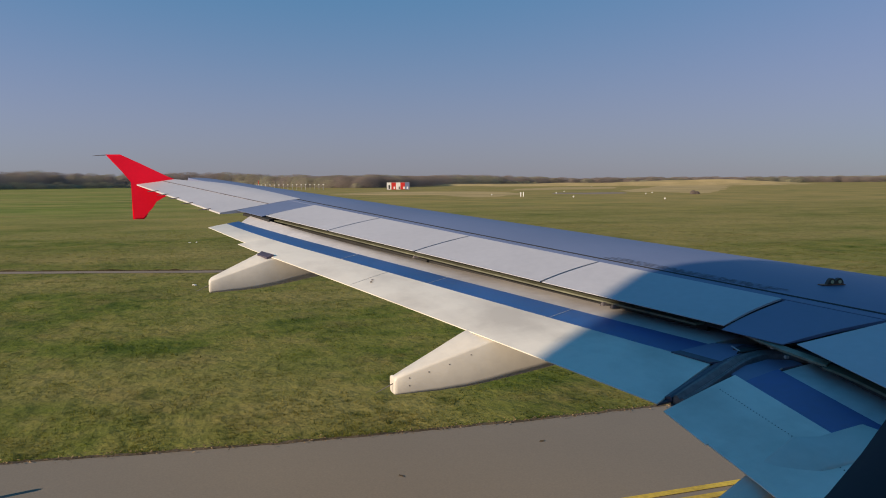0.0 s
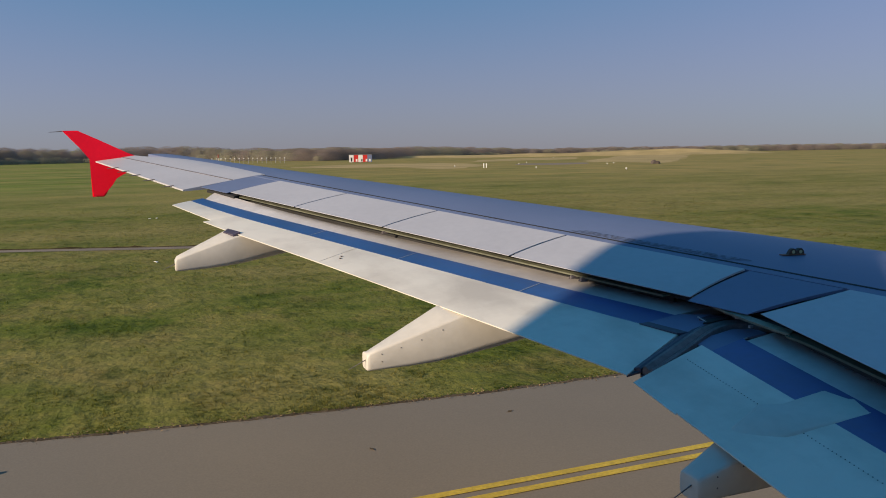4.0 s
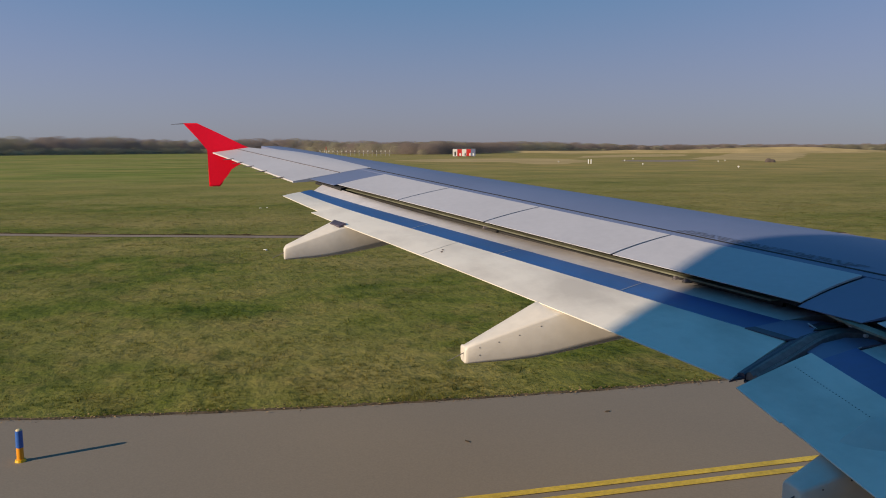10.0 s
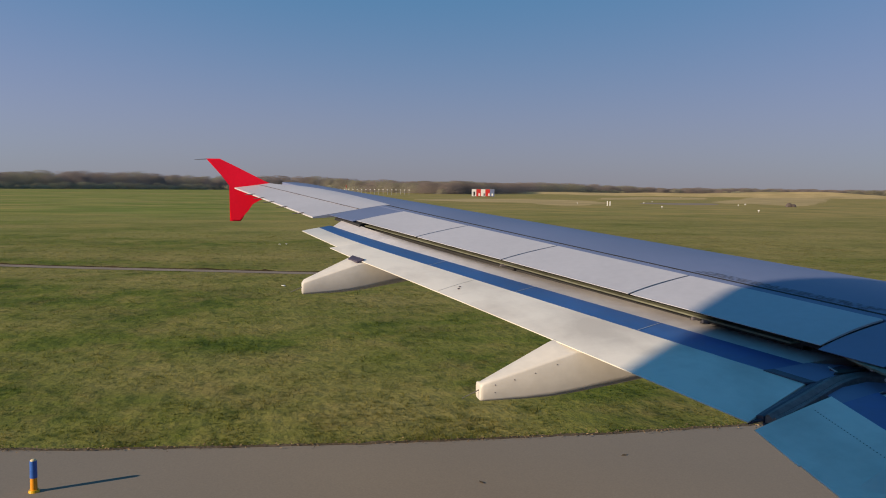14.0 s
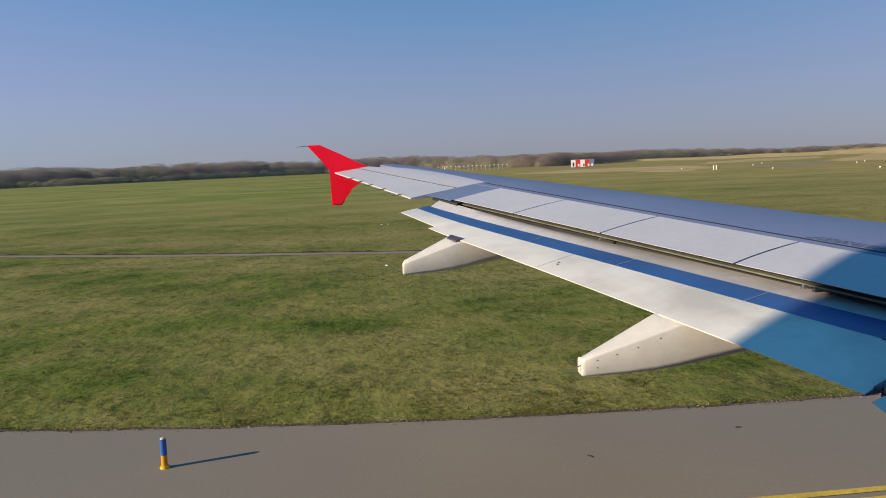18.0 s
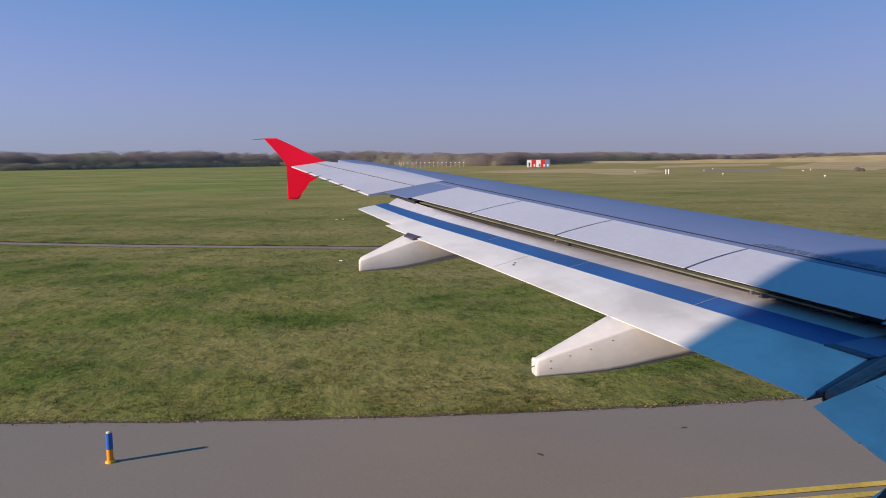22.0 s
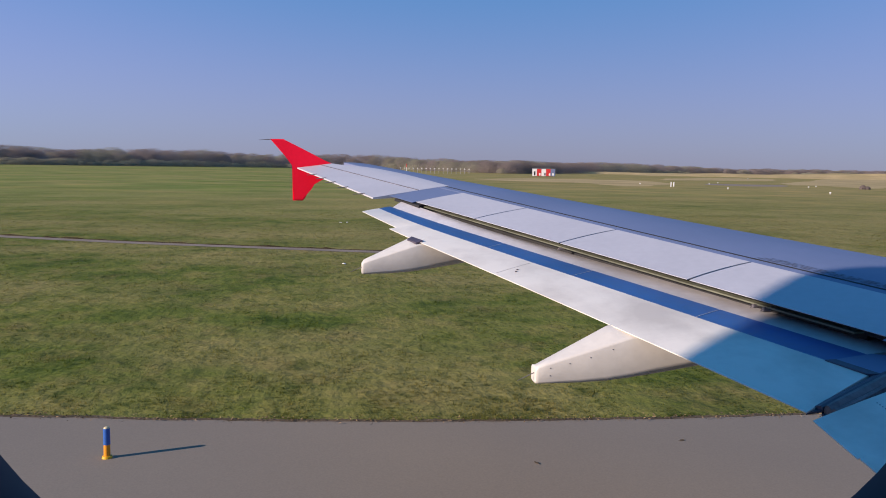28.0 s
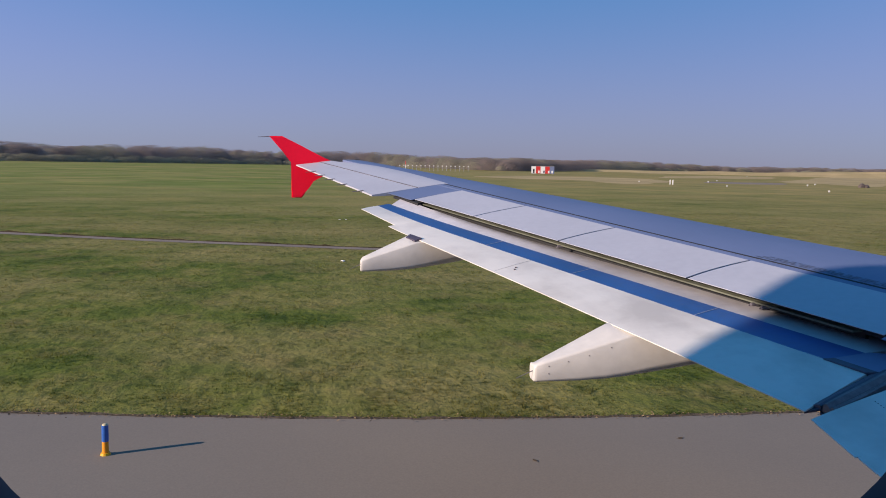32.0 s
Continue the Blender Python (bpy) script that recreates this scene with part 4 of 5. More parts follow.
# Flap track fairings: canoe bodies hanging below the flap.
def fairing(tip, length, label, te_z, drift=0.0, ridges=None, screws=True):
    tip = Vector(tip)
    root = tagged(new("flap_track_fairing"), label)
    root.parent = airliner
    bm = bmesh.new()
    rings = []
    #      metres from the tip, half width, bottom, inboard ridge, outboard ridge
    prof = [(0.026, 0.060, 0.000, 0.092, 0.096), (0.027, 0.063, -0.005, 0.098, 0.101), (0.031, 0.066, -0.010, 0.104, 0.106), (0.05, 0.070, -0.013, 0.112, 0.113), (0.15, 0.080, -0.012, 0.146, 0.160), (0.35, 0.100, -0.009, 0.207, 0.256),
            (0.55, 0.122, 0.002, 0.276, 0.350), (0.72, 0.135, 0.020, 0.338, 0.410), (1.0, 0.160, 0.062, 0.37, 0.41), (1.5, 0.175, 0.145, 0.33, 0.34), (2.0, 0.16, 0.21, 0.31, 0.31), (length, 0.10, 0.24, 0.30, 0.30)]

    def shell(d):
        """Half width, bottom and both ridge heights at d metres from the tip, the ridges kept under the flap."""
        w, lo, near, far = (float(np.interp(d, [p[0] for p in prof], [p[i] for p in prof])) for i in (1, 2, 3, 4))
        under = te_z - tip.z - 0.022 + 0.25 * max(0.0, 0.64 - d) + 0.08 * max(0.0, d - 0.72)
        if ridges and d > 0.04:
            near, far = ridges[0][0] + ridges[0][1] * d, ridges[1][0] + ridges[1][1] * d
        return w, lo, max(lo + 0.05, min(near, under)), max(lo + 0.05, min(far, under + (0.035 if d > 0.6 or not ridges else 0.08)))

    for d in sorted([p[0] for p in prof] + ([0.60, 0.645] if ridges else [])):
        w, lo, near, far = shell(d)
        r, q = min(0.016, 0.25 * w), min(0.075, 0.014 + 0.06 * d, 0.55 * w)
        rings.append([(tip.x + d, tip.y + drift * d + a, tip.z + b) for a, b in
                      ((-w + 1.7 * q, lo - 0.004), (-w + 0.8 * q, lo + 0.08 * q), (-w + 0.26 * q, lo + 0.40 * q), (-w, lo + q), (-w, near - 1.2 * r), (-w + 0.3 * r, near - 0.4 * r), (-w + 1.2 * r, near),
                       (0, (near + far) / 2 + 0.004), (w - 1.2 * r, far), (w - 0.3 * r, far - 0.4 * r), (w, far - 1.2 * r), (w, lo + q), (w - 0.26 * q, lo + 0.40 * q), (w - 0.8 * q, lo + 0.08 * q), (w - 1.7 * q, lo - 0.004))])
    loft(bm, rings)
    smooth(part("fairing_shell", bm, M_FAIRING, root, "white canoe-shaped shell with a blunt aft end"), 50)
    bm = bmesh.new()
    rod(bm, (tip.x + 0.03, tip.y - 0.02, tip.z + 0.062), (tip.x - 0.10, tip.y - 0.025, tip.z + 0.006), 0.004, 0.002, 6)
    part("static_wick", bm, M_SEAL, root, "thin dark static discharge rod")
    for d, h in ((0.13, 0.105), (0.13, 0.05), (0.27, 0.14), (0.42, 0.185), (0.58, 0.245)) if screws else ():
        w, lo, near, far = shell(d)
        if h < near - 0.02:
            bm = bmesh.new()
            bmesh.ops.create_uvsphere(bm, u_segments=8, v_segments=5, radius=0.0045, matrix=Matrix.Translation((tip.x + d, tip.y - w + drift * d, tip.z + h)))
            part("screw", bm, M_SEAL, root)
    return root


outer_fairing = fairing((0.455, 8.815, 3.222), 2.6, "white flap track fairing under the outer flap", te_out(8.74).z + 0.015, 0.13, ((0.104, 0.325), (0.112, 0.445)), False)
fairing((1.520, 5.485, 2.872), 2.9, "white flap track fairing under the middle of the flap", te_out(5.50).z, 0.0, ((0.104, 0.324), (0.080, 0.478)))
fairing((2.385, 3.03, 2.755), 2.3, "white flap track fairing under the inboard flap", te_in(3.03).z + 0.09, 0.0)

# No notch is cut: a dark plate on the shell stands for its shade.
bm = bmesh.new()
prism(bm, [(1.000, 8.950, 3.577), (1.055, 9.000, 3.608), (1.160, 8.796, 3.583), (1.085, 8.795, 3.556)], lambda p: Vector(p), lambda p: Vector(p) - Vector((0, 0, 0.02)))
part("notch_shade_plate", bm, M_FLANK, outer_fairing, "dark plate for the shaded notch where the fairing meets the flap")

# Stencilled walkway note (illegible bars) and an orange tie-down hook on the skin.
random.seed(11)
for row in range(3):
    y = 6.42 - 0.03 * row
    while y > 4.95:
        w = random.uniform(0.03, 0.11)
        u = 0.165 + 0.038 * row
        bm = bmesh.new()
        bm.faces.new([bm.verts.new(top(yy, uu, 0.0045)) for yy, uu in ((y, u), (y - w, u), (y - w, u + 0.016), (y, u + 0.016))])
        part("stencil_bar", bm, M_TEXT, airliner)
        y -= w + random.uniform(0.015, 0.04)
lug = tagged(new("tie_down_hook"), "brown double-eyed tie-down hook on an orange plate")
lug.parent = airliner
lug.matrix_basis = Matrix.Translation(top(4.89, 0.71)) @ Matrix.Rotation(radians(-8), 4, "Z")
bm = bmesh.new()
prism(bm, [(-0.125, -0.026), (-0.075, -0.034), (0.075, -0.034), (0.075, 0.034), (-0.075, 0.034), (-0.125, 0.026)], lambda p: (p[0], p[1], 0.0), lambda p: (p[0], p[1], 0.006))
part("plate", bm, M_ORANGE, lug, "orange-painted foot plate")
bm = bmesh.new()
outline = [(-0.072, 0.004), (0.072, 0.004), (0.070, 0.022)]
for c in (0.038, -0.028):
    outline += [(c + 0.030 * math.cos(radians(a)), 0.020 + 0.032 * math.sin(radians(a))) for a in (25, 60, 90, 120, 150)]
outline += [(-0.062, 0.022)]
prism(bm, outline, lambda p: (p[0], -0.016, p[1]), lambda p: (p[0], 0.016, p[1]))
part("hook_body", bm, M_HOOK, lug, "brown saddle-shaped body")
for c in (0.038, -0.028):
    bm = bmesh.new()
    rod(bm, (c, -0.0185, 0.024), (c, 0.0185, 0.024), 0.014, 0.014, 14)
    part("eye", bm, M_CREAM, lug, "pale worn eye")

# Fuselage shell around the cabin, with one window opening in its left side.
R_F = 1.975
S0, S1, Z0, Z1 = -0.34, 0.40, 0.02, 0.86    # the window bay, by station and height above the axis
side = lambda z: math.sqrt(R_F * R_F - z * z)
a0, a1 = math.asin(Z0 / R_F), math.asin(Z1 / R_F)
angles = [a0, (a0 + a1) / 2, a1] + [a1 + (2 * math.pi - (a1 - a0)) * k / 40 for k in range(1, 40)]
stations = [(-19.5, 0.12, 1.15), (-18.0, 0.45, 0.95), (-14.0, 1.15, 0.55), (-10.0, 1.75, 0.15), (-7.0, 1.975, 0), (-3.0, 1.975, 0), (S0, 1.975, 0), (S1, 1.975, 0),
            (3, 1.975, 0), (8, 1.975, 0), (13.0, 1.975, 0), (15.5, 1.6, -0.15), (17.0, 1.0, -0.35), (17.8, 0.2, -0.45)]
FAR = [k for k, a in enumerate(angles) if math.cos(a) < 0 and 0.1 < R_F * math.sin(a) < 0.55]   # unseen slot for the cabin windows across the aisle, added to light the cabin
bm = bmesh.new()
grid = [[bm.verts.new(ax(s, r * math.cos(a), dz + r * math.sin(a))) for a in angles] for s, r, dz in stations]
for i in range(len(grid) - 1):
    for k in range(len(angles)):
        j = (k + 1) % len(angles)
        if stations[i][0] == S0 and k in (0, 1):
            continue
        if stations[i][0] in (-7.0, -3.0, S0, S1, 3, 8) and k in FAR:
            continue
        bm.faces.new((grid[i][k], grid[i][j], grid[i + 1][j], grid[i + 1][k]))
bm.faces.new(grid[0])
bm.faces.new(grid[-1])
smooth(part("fuselage", bm, M_FUSE, airliner, "white fuselage shell"), 40)

# Window bay: skin ring round the opening, dark seal, flaring cabin lining.
def opening(grow, k, count=64):
    """A point on the rounded window outline, by share of the way round; grow widens it."""
    hw, lo, hi, r, cx = 0.1855 + grow, EYE_Z - 4.0 - 0.150 - grow, EYE_Z - 4.0 + 0.255 + grow, 0.115 + grow, 0.017
    seg = count // 4
    q, t = divmod(k, seg)
    ang = math.pi / 2 * (q + t / (seg - 1))
    mx, mz = ((1, 1), (-1, 1), (-1, -1), (1, -1))[q]
    return (cx + mx * (hw - r) + r * math.cos(ang), (hi - r if mz > 0 else lo + r) + r * math.sin(ang))


def bay_rect(k, count=64):
    s, z = opening(0, k)
    cs, cz = (S0 + S1) / 2, (Z0 + Z1) / 2
    dx, dz = s - cs, z - cz
    f = min((S1 - S0) / 2 / max(1e-6, abs(dx)), (Z1 - Z0) / 2 / max(1e-6, abs(dz)))
    return cs + dx * f, cz + dz * f


def bay_ring(fn, inset):
    out = []
    for k in range(64):
        s, z = fn(k)
        out.append(ax(s, side(z) - inset, z))
    return out


bm = bmesh.new()
loft(bm, [bay_ring(bay_rect, -0.003), bay_ring(lambda k: opening(0.006, k), -0.003)], caps=False)
smooth(part("window_surround", bm, M_FUSE, airliner, "white skin round the window opening"), 40)
bm = bmesh.new()
loft(bm, [bay_ring(lambda k: opening(0.008, k), -0.006), bay_ring(lambda k: opening(0.0, k), -0.006), bay_ring(lambda k: opening(0.0, k), 0.008), bay_ring(lambda k: opening(0.004, k), 0.016)], caps=False)
smooth(part("window_seal", bm, M_RIM, airliner, "dark rubber window seal"), 40)
bm = bmesh.new()
loft(bm, [bay_ring(lambda k: opening(0.004, k), 0.0165), bay_ring(lambda k: opening(0.012, k), 0.045), bay_ring(lambda k: opening(0.03, k), 0.075), bay_ring(lambda k: opening(0.06, k), 0.085), bay_ring(bay_rect, 0.09)], caps=False)
smooth(part("window_reveal", bm, M_CABIN, airliner, "grey plastic window reveal"), 40)
# Tail: unseen fin and tailplane, outlines drawn to place the shade they throw forward.
FIN = [(-3.2, 1.9), (-6.8, 3.0), (-9.6, 4.15), (-14.75, 7.20), (-15.1, 7.34), (-16.5, 7.30), (-16.88, 7.12), (-16.93, 6.9), (-15.40, 5.45), (-12.6, 2.0), (-12.4, 1.0), (-8, 1.2)]
bm = bmesh.new()
prism(bm, FIN, lambda p: ax(p[0], 0.09, p[1]), lambda p: ax(p[0], -0.09, p[1]))
part("fin", bm, M_RED, airliner, "tall swept tail fin")
for sg in (1, -1):
    bm = bmesh.new()
    slab(bm, [[ax(-11.0, 0.6 * sg, 0.75), ax(-14.0, 0.6 * sg, 0.75)], [ax(-13.0, 5.75 * sg, 0.90), ax(-14.5, 5.75 * sg, 0.90)]], 0.14)
    part("tailplane", bm, M_FUSE, airliner, "white swept tailplane")
# Landing gear
for s, o in ((4.4, 3.6), (4.4, -3.6), (14.2, 0.0)):
    leg = new("landing_gear")
    leg.parent = airliner
    z0 = -1.0 if o else -1.5
    bm = bmesh.new()
    rod(bm, ax(s, o, z0), ax(s, o, -3.4), 0.11, 0.09)
    part("strut", bm, M_STEEL, leg)
    for dy in (-0.42, 0.42):
        rr = 0.57 if o else 0.38
        bm = bmesh.new()
        c = ax(s, o + dy, -4.0 + rr)
        d = ax(s, o + dy + 0.38 * (1 if dy > 0 else -1), -4.0 + rr)
        rod(bm, c, c.lerp(d, 0.8), rr, rr, 28)
        rod(bm, ax(s, o, -3.4), c, 0.07)
        part("wheel", bm, M_TYRE, leg)

# ---- airfield things ----
def edge_marker():
    """A short round post, blue over yellow, on a flanged foot."""
    root = tagged(new("edge_marker"), "short blue and yellow taxiway edge marker post", "marker post", "taxiway edge markers")
    bm = bmesh.new()
    bmesh.ops.create_cone(bm, cap_ends=True, segments=20, radius1=0.075, radius2=0.066, depth=0.035, matrix=Matrix.Translation((0, 0, 0.0175)))
    part("foot", bm, M_YPLAST, root)
    bm = bmesh.new()
    bmesh.ops.create_cone(bm, cap_ends=True, segments=20, radius1=0.048, radius2=0.046, depth=0.175, matrix=Matrix.Translation((0, 0, 0.12)))
    smooth(part("lower_sleeve", bm, M_OPLAST, root, "orange-yellow lower sleeve"))
    bm = bmesh.new()
    bmesh.ops.create_cone(bm, cap_ends=True, segments=20, radius1=0.050, radius2=0.048, depth=0.245, matrix=Matrix.Translation((0, 0, 0.33)))
    smooth(part("upper_sleeve", bm, M_BLUEP, root, "blue upper sleeve"))
    bm = bmesh.new()
    bmesh.ops.create_uvsphere(bm, u_segments=16, v_segments=8, radius=0.043, matrix=Matrix.Translation((0, 0, 0.452)) @ Matrix.Diagonal((1, 1, 0.6, 1)))
    smooth(part("cap", bm, M_CREAM, root, "pale cream rounded cap"))
    return root


marker = edge_marker()
marker.matrix_basis = pose(-3.08, 12.08, 0.016)
for x, y, z in ((27.0, 11.1, 0.016), (57, 11.1, 0.012), (-33.0, 12.2, 0.020), (-62, 1.8, 0.012), (-71, -3.5, 0.012), (-84, -9, 0.012)):
    copy_thing(marker, pose(x, y, z, 0, 0, x * 7))


def localizer_hut():
    """A chequered red and white equipment cabin."""
    root = tagged(new("equipment_hut"), "red and white chequered equipment hut on the turf", "hut")
    bm = bmesh.new()
    box(bm, (-5.6, -1.4, 0.25), (5.6, 1.4, 3.75), 0.03)
    part("body", bm, M_STEEL, root)
    bm = bmesh.new()
    box(bm, (-5.75, -1.55, 3.75), (5.75, 1.55, 3.9), 0.03)
    part("roof", bm, M_STEEL, root)
    for x in (-4.8, 0, 4.8):
        bm = bmesh.new()
        box(bm, (x - 0.3, -1.2, -0.05), (x + 0.3, 1.2, 0.25))
        part("footing", bm, M_CONC, root)
    cols = 5
    for c in range(cols):
        for r in range(2):
            x0 = -5.6 + c * 11.2 / cols
            material = (M_WHITE, M_REDP, M_WHITE, M_REDP, M_SKIN)[c]
            bm = bmesh.new()
            box(bm, (x0 + 0.02, -1.46, 0.27 + r * 1.74), (x0 + 2.22, -1.405, 1.99 + r * 1.74), 0.01)
            part("panel", bm, material, root)
    for x0, material in ((-4.8, M_BLACK), (-2.3, M_WHITE), (0.2, M_SEAL), (2.5, M_WHITE), (4.2, M_WHITE)):
        bm = bmesh.new()
        box(bm, (x0, -1.49, 0.5), (x0 + 0.75, -1.465, 2.5 if material is M_BLACK else 1.7), 0.01)
        part("door" if material is M_BLACK else "plate", bm, material, root)
    return root


hut = localizer_hut()
hut.matrix_basis = pose(111, 385, 0, 0, 0, -14)


def antenna_mast():
    """One element of a localizer array: a post with a pale cross-arm."""
    root = tagged(new("antenna_element"), "white antenna element on a thin post", "antenna", "antenna array elements")
    bm = bmesh.new()
    rod(bm, (0, 0, 0), (0, 0, 2.5), 0.10, 0.08)
    part("post", bm, M_STEEL, root)
    bm = bmesh.new()
    box(bm, (-0.32, -0.12, 2.5), (0.32, 0.12, 3.0), 0.05)
    rod(bm, (0, -1.3, 2.75), (0, 1.0, 2.75), 0.07)
    part("radiator", bm, M_WHITE, root, "white antenna head")
    return root


first = antenna_mast()
for k in range(17):
    p = Vector((47, 452)).lerp(Vector((84, 440)), k / 16)
    if k == 0:
        first.matrix_basis = pose(p.x, p.y, 0)
    else:
        copy_thing(first, pose(p.x, p.y, 0))
bm = bmesh.new()
rod(bm, (0, 0, 0), (0, 0, 3.2), 0.16)
pole = tagged(new("striped_pole"), "red and white striped pole beside the antennas", "pole")
part("lower_band", bm, M_WHITE, pole)
bm = bmesh.new()
rod(bm, (0, 0, 3.2), (0, 0, 5.2), 0.16)
part("upper_band", bm, M_REDP, pole)
pole.matrix_basis = pose(49, 440, 0)


def ground_light(label, h=0.25):
    root = tagged(new("airfield_light"), label, "airfield light", "airfield lights")
    bm = bmesh.new()
    rod(bm, (0, 0, 0), (0, 0, h), 0.06, 0.05)
    part("stem", bm, M_STEEL, root)
    bm = bmesh.new()
    box(bm, (-0.19, -0.14, h), (0.19, 0.14, h + 0.22), 0.05)
    part("head", bm, M_WHITE, root, "white lamp head")
    return root


lamp = ground_light("low white airfield light standing in turf")
for i, (x, y) in enumerate(((118.2, 229), (136, 257.4), (96, 176.7), (236.6, 414.2), (133.9, 202.7), (145.3, 216.4), (101.6, 146.5), (91, 217), (38, 330))):
    m = pose(x, y, 0, 0, 0, -math.degrees(math.atan2(x, y)))
    if i == 0:
        lamp.matrix_basis = m
    else:
        copy_thing(lamp, m)
tall = tagged(new("marker_board"), "pair of tall white marker boards in turf", "marker board")
for dx in (-0.35, 0.35):
    bm = bmesh.new()
    box(bm, (dx - 0.13, -0.06, 0), (dx + 0.13, 0.06, 1.25), 0.03)
    part("board", bm, M_WHITE, tall)
tall.matrix_basis = pose(91.9, 197.9, 0, 0, 0, -25)


# ---- the older stretch of the field, behind the aircraft ----
def letter(parent, text, x, z, size, material, label):
    cu = bpy.data.curves.new("lettering", "FONT")
    cu.body, cu.size, cu.extrude = text, size, 0.006
    tmp = bpy.data.objects.new("lettering", cu)
    me = bpy.data.meshes.new_from_object(tmp)
    bpy.data.objects.remove(tmp)
    me.materials.append(material)
    ob = new("lettering", me)
    ob.parent = parent
    ob.matrix_basis = pose(x, -0.165, z, 90, 0, 0)
    return tagged(ob, label)


def guidance_sign(groups, label):
    """A long low lit-box sign of yellow and black faces on short legs."""
    root = tagged(new("taxiway_sign"), label, "sign", "taxiway signs")
    x = -sum(g[1] for g in groups) / 2
    total = -2 * x
    for k in range(4):
        lx = x + total * (k + 0.5) / 4
        bm = bmesh.new()
        rod(bm, (lx, 0, 0), (lx, 0, 0.22), 0.05)
        part("leg", bm, M_STEEL, root)
    bm = bmesh.new()
    box(bm, (x, -0.15, 0.2), (x + total, 0.15, 1.15), 0.03)
    part("case", bm, M_YPLAST, root, "yellow sign case")
    for text, w, dark in groups:
        bm = bmesh.new()
        box(bm, (x + 0.03, -0.162, 0.24), (x + w - 0.03, -0.151, 1.11), 0.004)
        face = part("face", bm, M_BLACK if dark else M_YPLAST, root, "black sign face" if dark else "yellow sign face")
        if text:
            letter(face, text, x + 0.18, 0.42, 0.75, M_YPLAST if dark else M_BLACK, "yellow letters" if dark else "black letters")
        x += w
    return root


sign = guidance_sign([("B1 \u2191", 1.25, False), ("EXIT 31", 2.25, True), ("D \u2197", 1.2, False)], "yellow and black taxiway sign on short legs in turf")
sign.matrix_basis = pose(-75, 15.5, 0, 0, 0, 22)
sign_b = guidance_sign([("", 2.4, True), ("", 2.2, True)], "long taxiway sign with a yellow end, seen edge on")
sign_b.matrix_basis = pose(-118, 26, 0, 0, 0, 60)
box_root = tagged(new("cable_cabinet"), "low grey cable cabinet in turf", "cabinet")
bm = bmesh.new()
box(bm, (-0.9, -0.4, 0), (0.9, 0.4, 0.95), 0.04)
part("body", bm, M_STEEL, box_root)
bm = bmesh.new()
box(bm, (-0.98, -0.48, 0.95), (0.98, 0.48, 1.03), 0.02)
part("lid", bm, M_STEEL, box_root)
box_root.matrix_basis = pose(-92, 27.5, 0, 0, 0, 15)


def flood_mast(height):
    root = tagged(new("floodlight_mast"), "tall grey apron floodlight mast", "light mast", "floodlight masts")
    bm = bmesh.new()
    rod(bm, (0, 0, 0), (0, 0, height), 0.35, 0.18, 14)
    part("pole", bm, M_STEEL, root)
    bm = bmesh.new()
    box(bm, (-1.6, -0.25, height - 0.1), (1.6, 0.25, height + 0.15), 0.04)
    part("crossarm", bm, M_STEEL, root)
    for dx in (-1.3, -0.45, 0.45, 1.3):
        bm = bmesh.new()
        box(bm, (dx - 0.32, -0.5, height + 0.2), (dx + 0.32, 0.3, height + 0.75), 0.06)
        part("floodlight", bm, M_WHITE, root)
    return root


mast = flood_mast(25.0)
mast.matrix_basis = pose(-262, 189, 0, 0, 0, 30)
copy_thing(mast, pose(-321, 202, 0, 0, 0, 40))
copy_thing(mast, pose(-330, 285, 0, 0, 0, 20))


def bus(length, label, category):
    root = tagged(new("apron_bus" if length > 8 else "van"), label, category, "parked vehicles")
    hl = length / 2
    bm = bmesh.new()
    box(bm, (-hl, -1.25, 0.35), (hl, 1.25, 2.9 if length > 8 else 2.1), 0.18)
    part("body", bm, M_WHITE, root)
    bm = bmesh.new()
    box(bm, (-hl + 0.4, -1.27, 1.3), (hl - 0.4, 1.27, 2.3 if length > 8 else 1.85), 0.05)
    part("window_band", bm, M_WINDOW, root, "dark window band")
    for x in (-hl * 0.62, hl * 0.62):
        for y in (-1.1, 1.1):
            bm = bmesh.new()
            rod(bm, (x, y - 0.14, 0.45), (x, y + 0.14, 0.45), 0.45, 0.45, 18)
            part("wheel", bm, M_TYRE, root)
    return root


coach = bus(12.0, "white apron bus parked in a row", "bus")
coach.matrix_basis = pose(-331, 355, 0, 0, 0, 35)
for dx in (19, 38):
    copy_thing(coach, pose(-331 + dx * 0.82, 355 + dx * 0.57, 0, 0, 0, 35))
van = bus(5.2, "white service van parked on the apron", "van")
van.matrix_basis = pose(-366, 318, 0.024, 0, 0, 20)
copy_thing(van, pose(-380, 240, 0.024, 0, 0, 80))
bm = bmesh.new()
prism(bm, [(-0.4, 0), (0.4, 0), (0.15, 0.9), (-0.15, 0.9)], lambda p: (-55, p[0], p[1]), lambda p: (55, p[0], p[1]))
barrier = tagged(part("concrete_barrier", bm, M_CONC), "long pale concrete barrier at the apron edge", "barrier")
barrier.matrix_basis = pose(-300, 235, 0.024, 0, 0, 130)
for k in range(3):
    stop = tagged(new("stop_light"), "red flush stop-bar light in the apron", "airfield light", "stop bar lights")
    bm = bmesh.new()
    bmesh.ops.create_cone(bm, cap_ends=True, segments=16, radius1=0.16, radius2=0.12, depth=0.05, matrix=Matrix.Translation((0, 0, 0.025)))
    part("housing", bm, M_REDP, stop)
    stop.matrix_basis = pose(-158 + 3 * k, 8 + 2.4 * k, 0.024)

# ---- woods along the horizon ----
rng = np.random.default_rng(5)


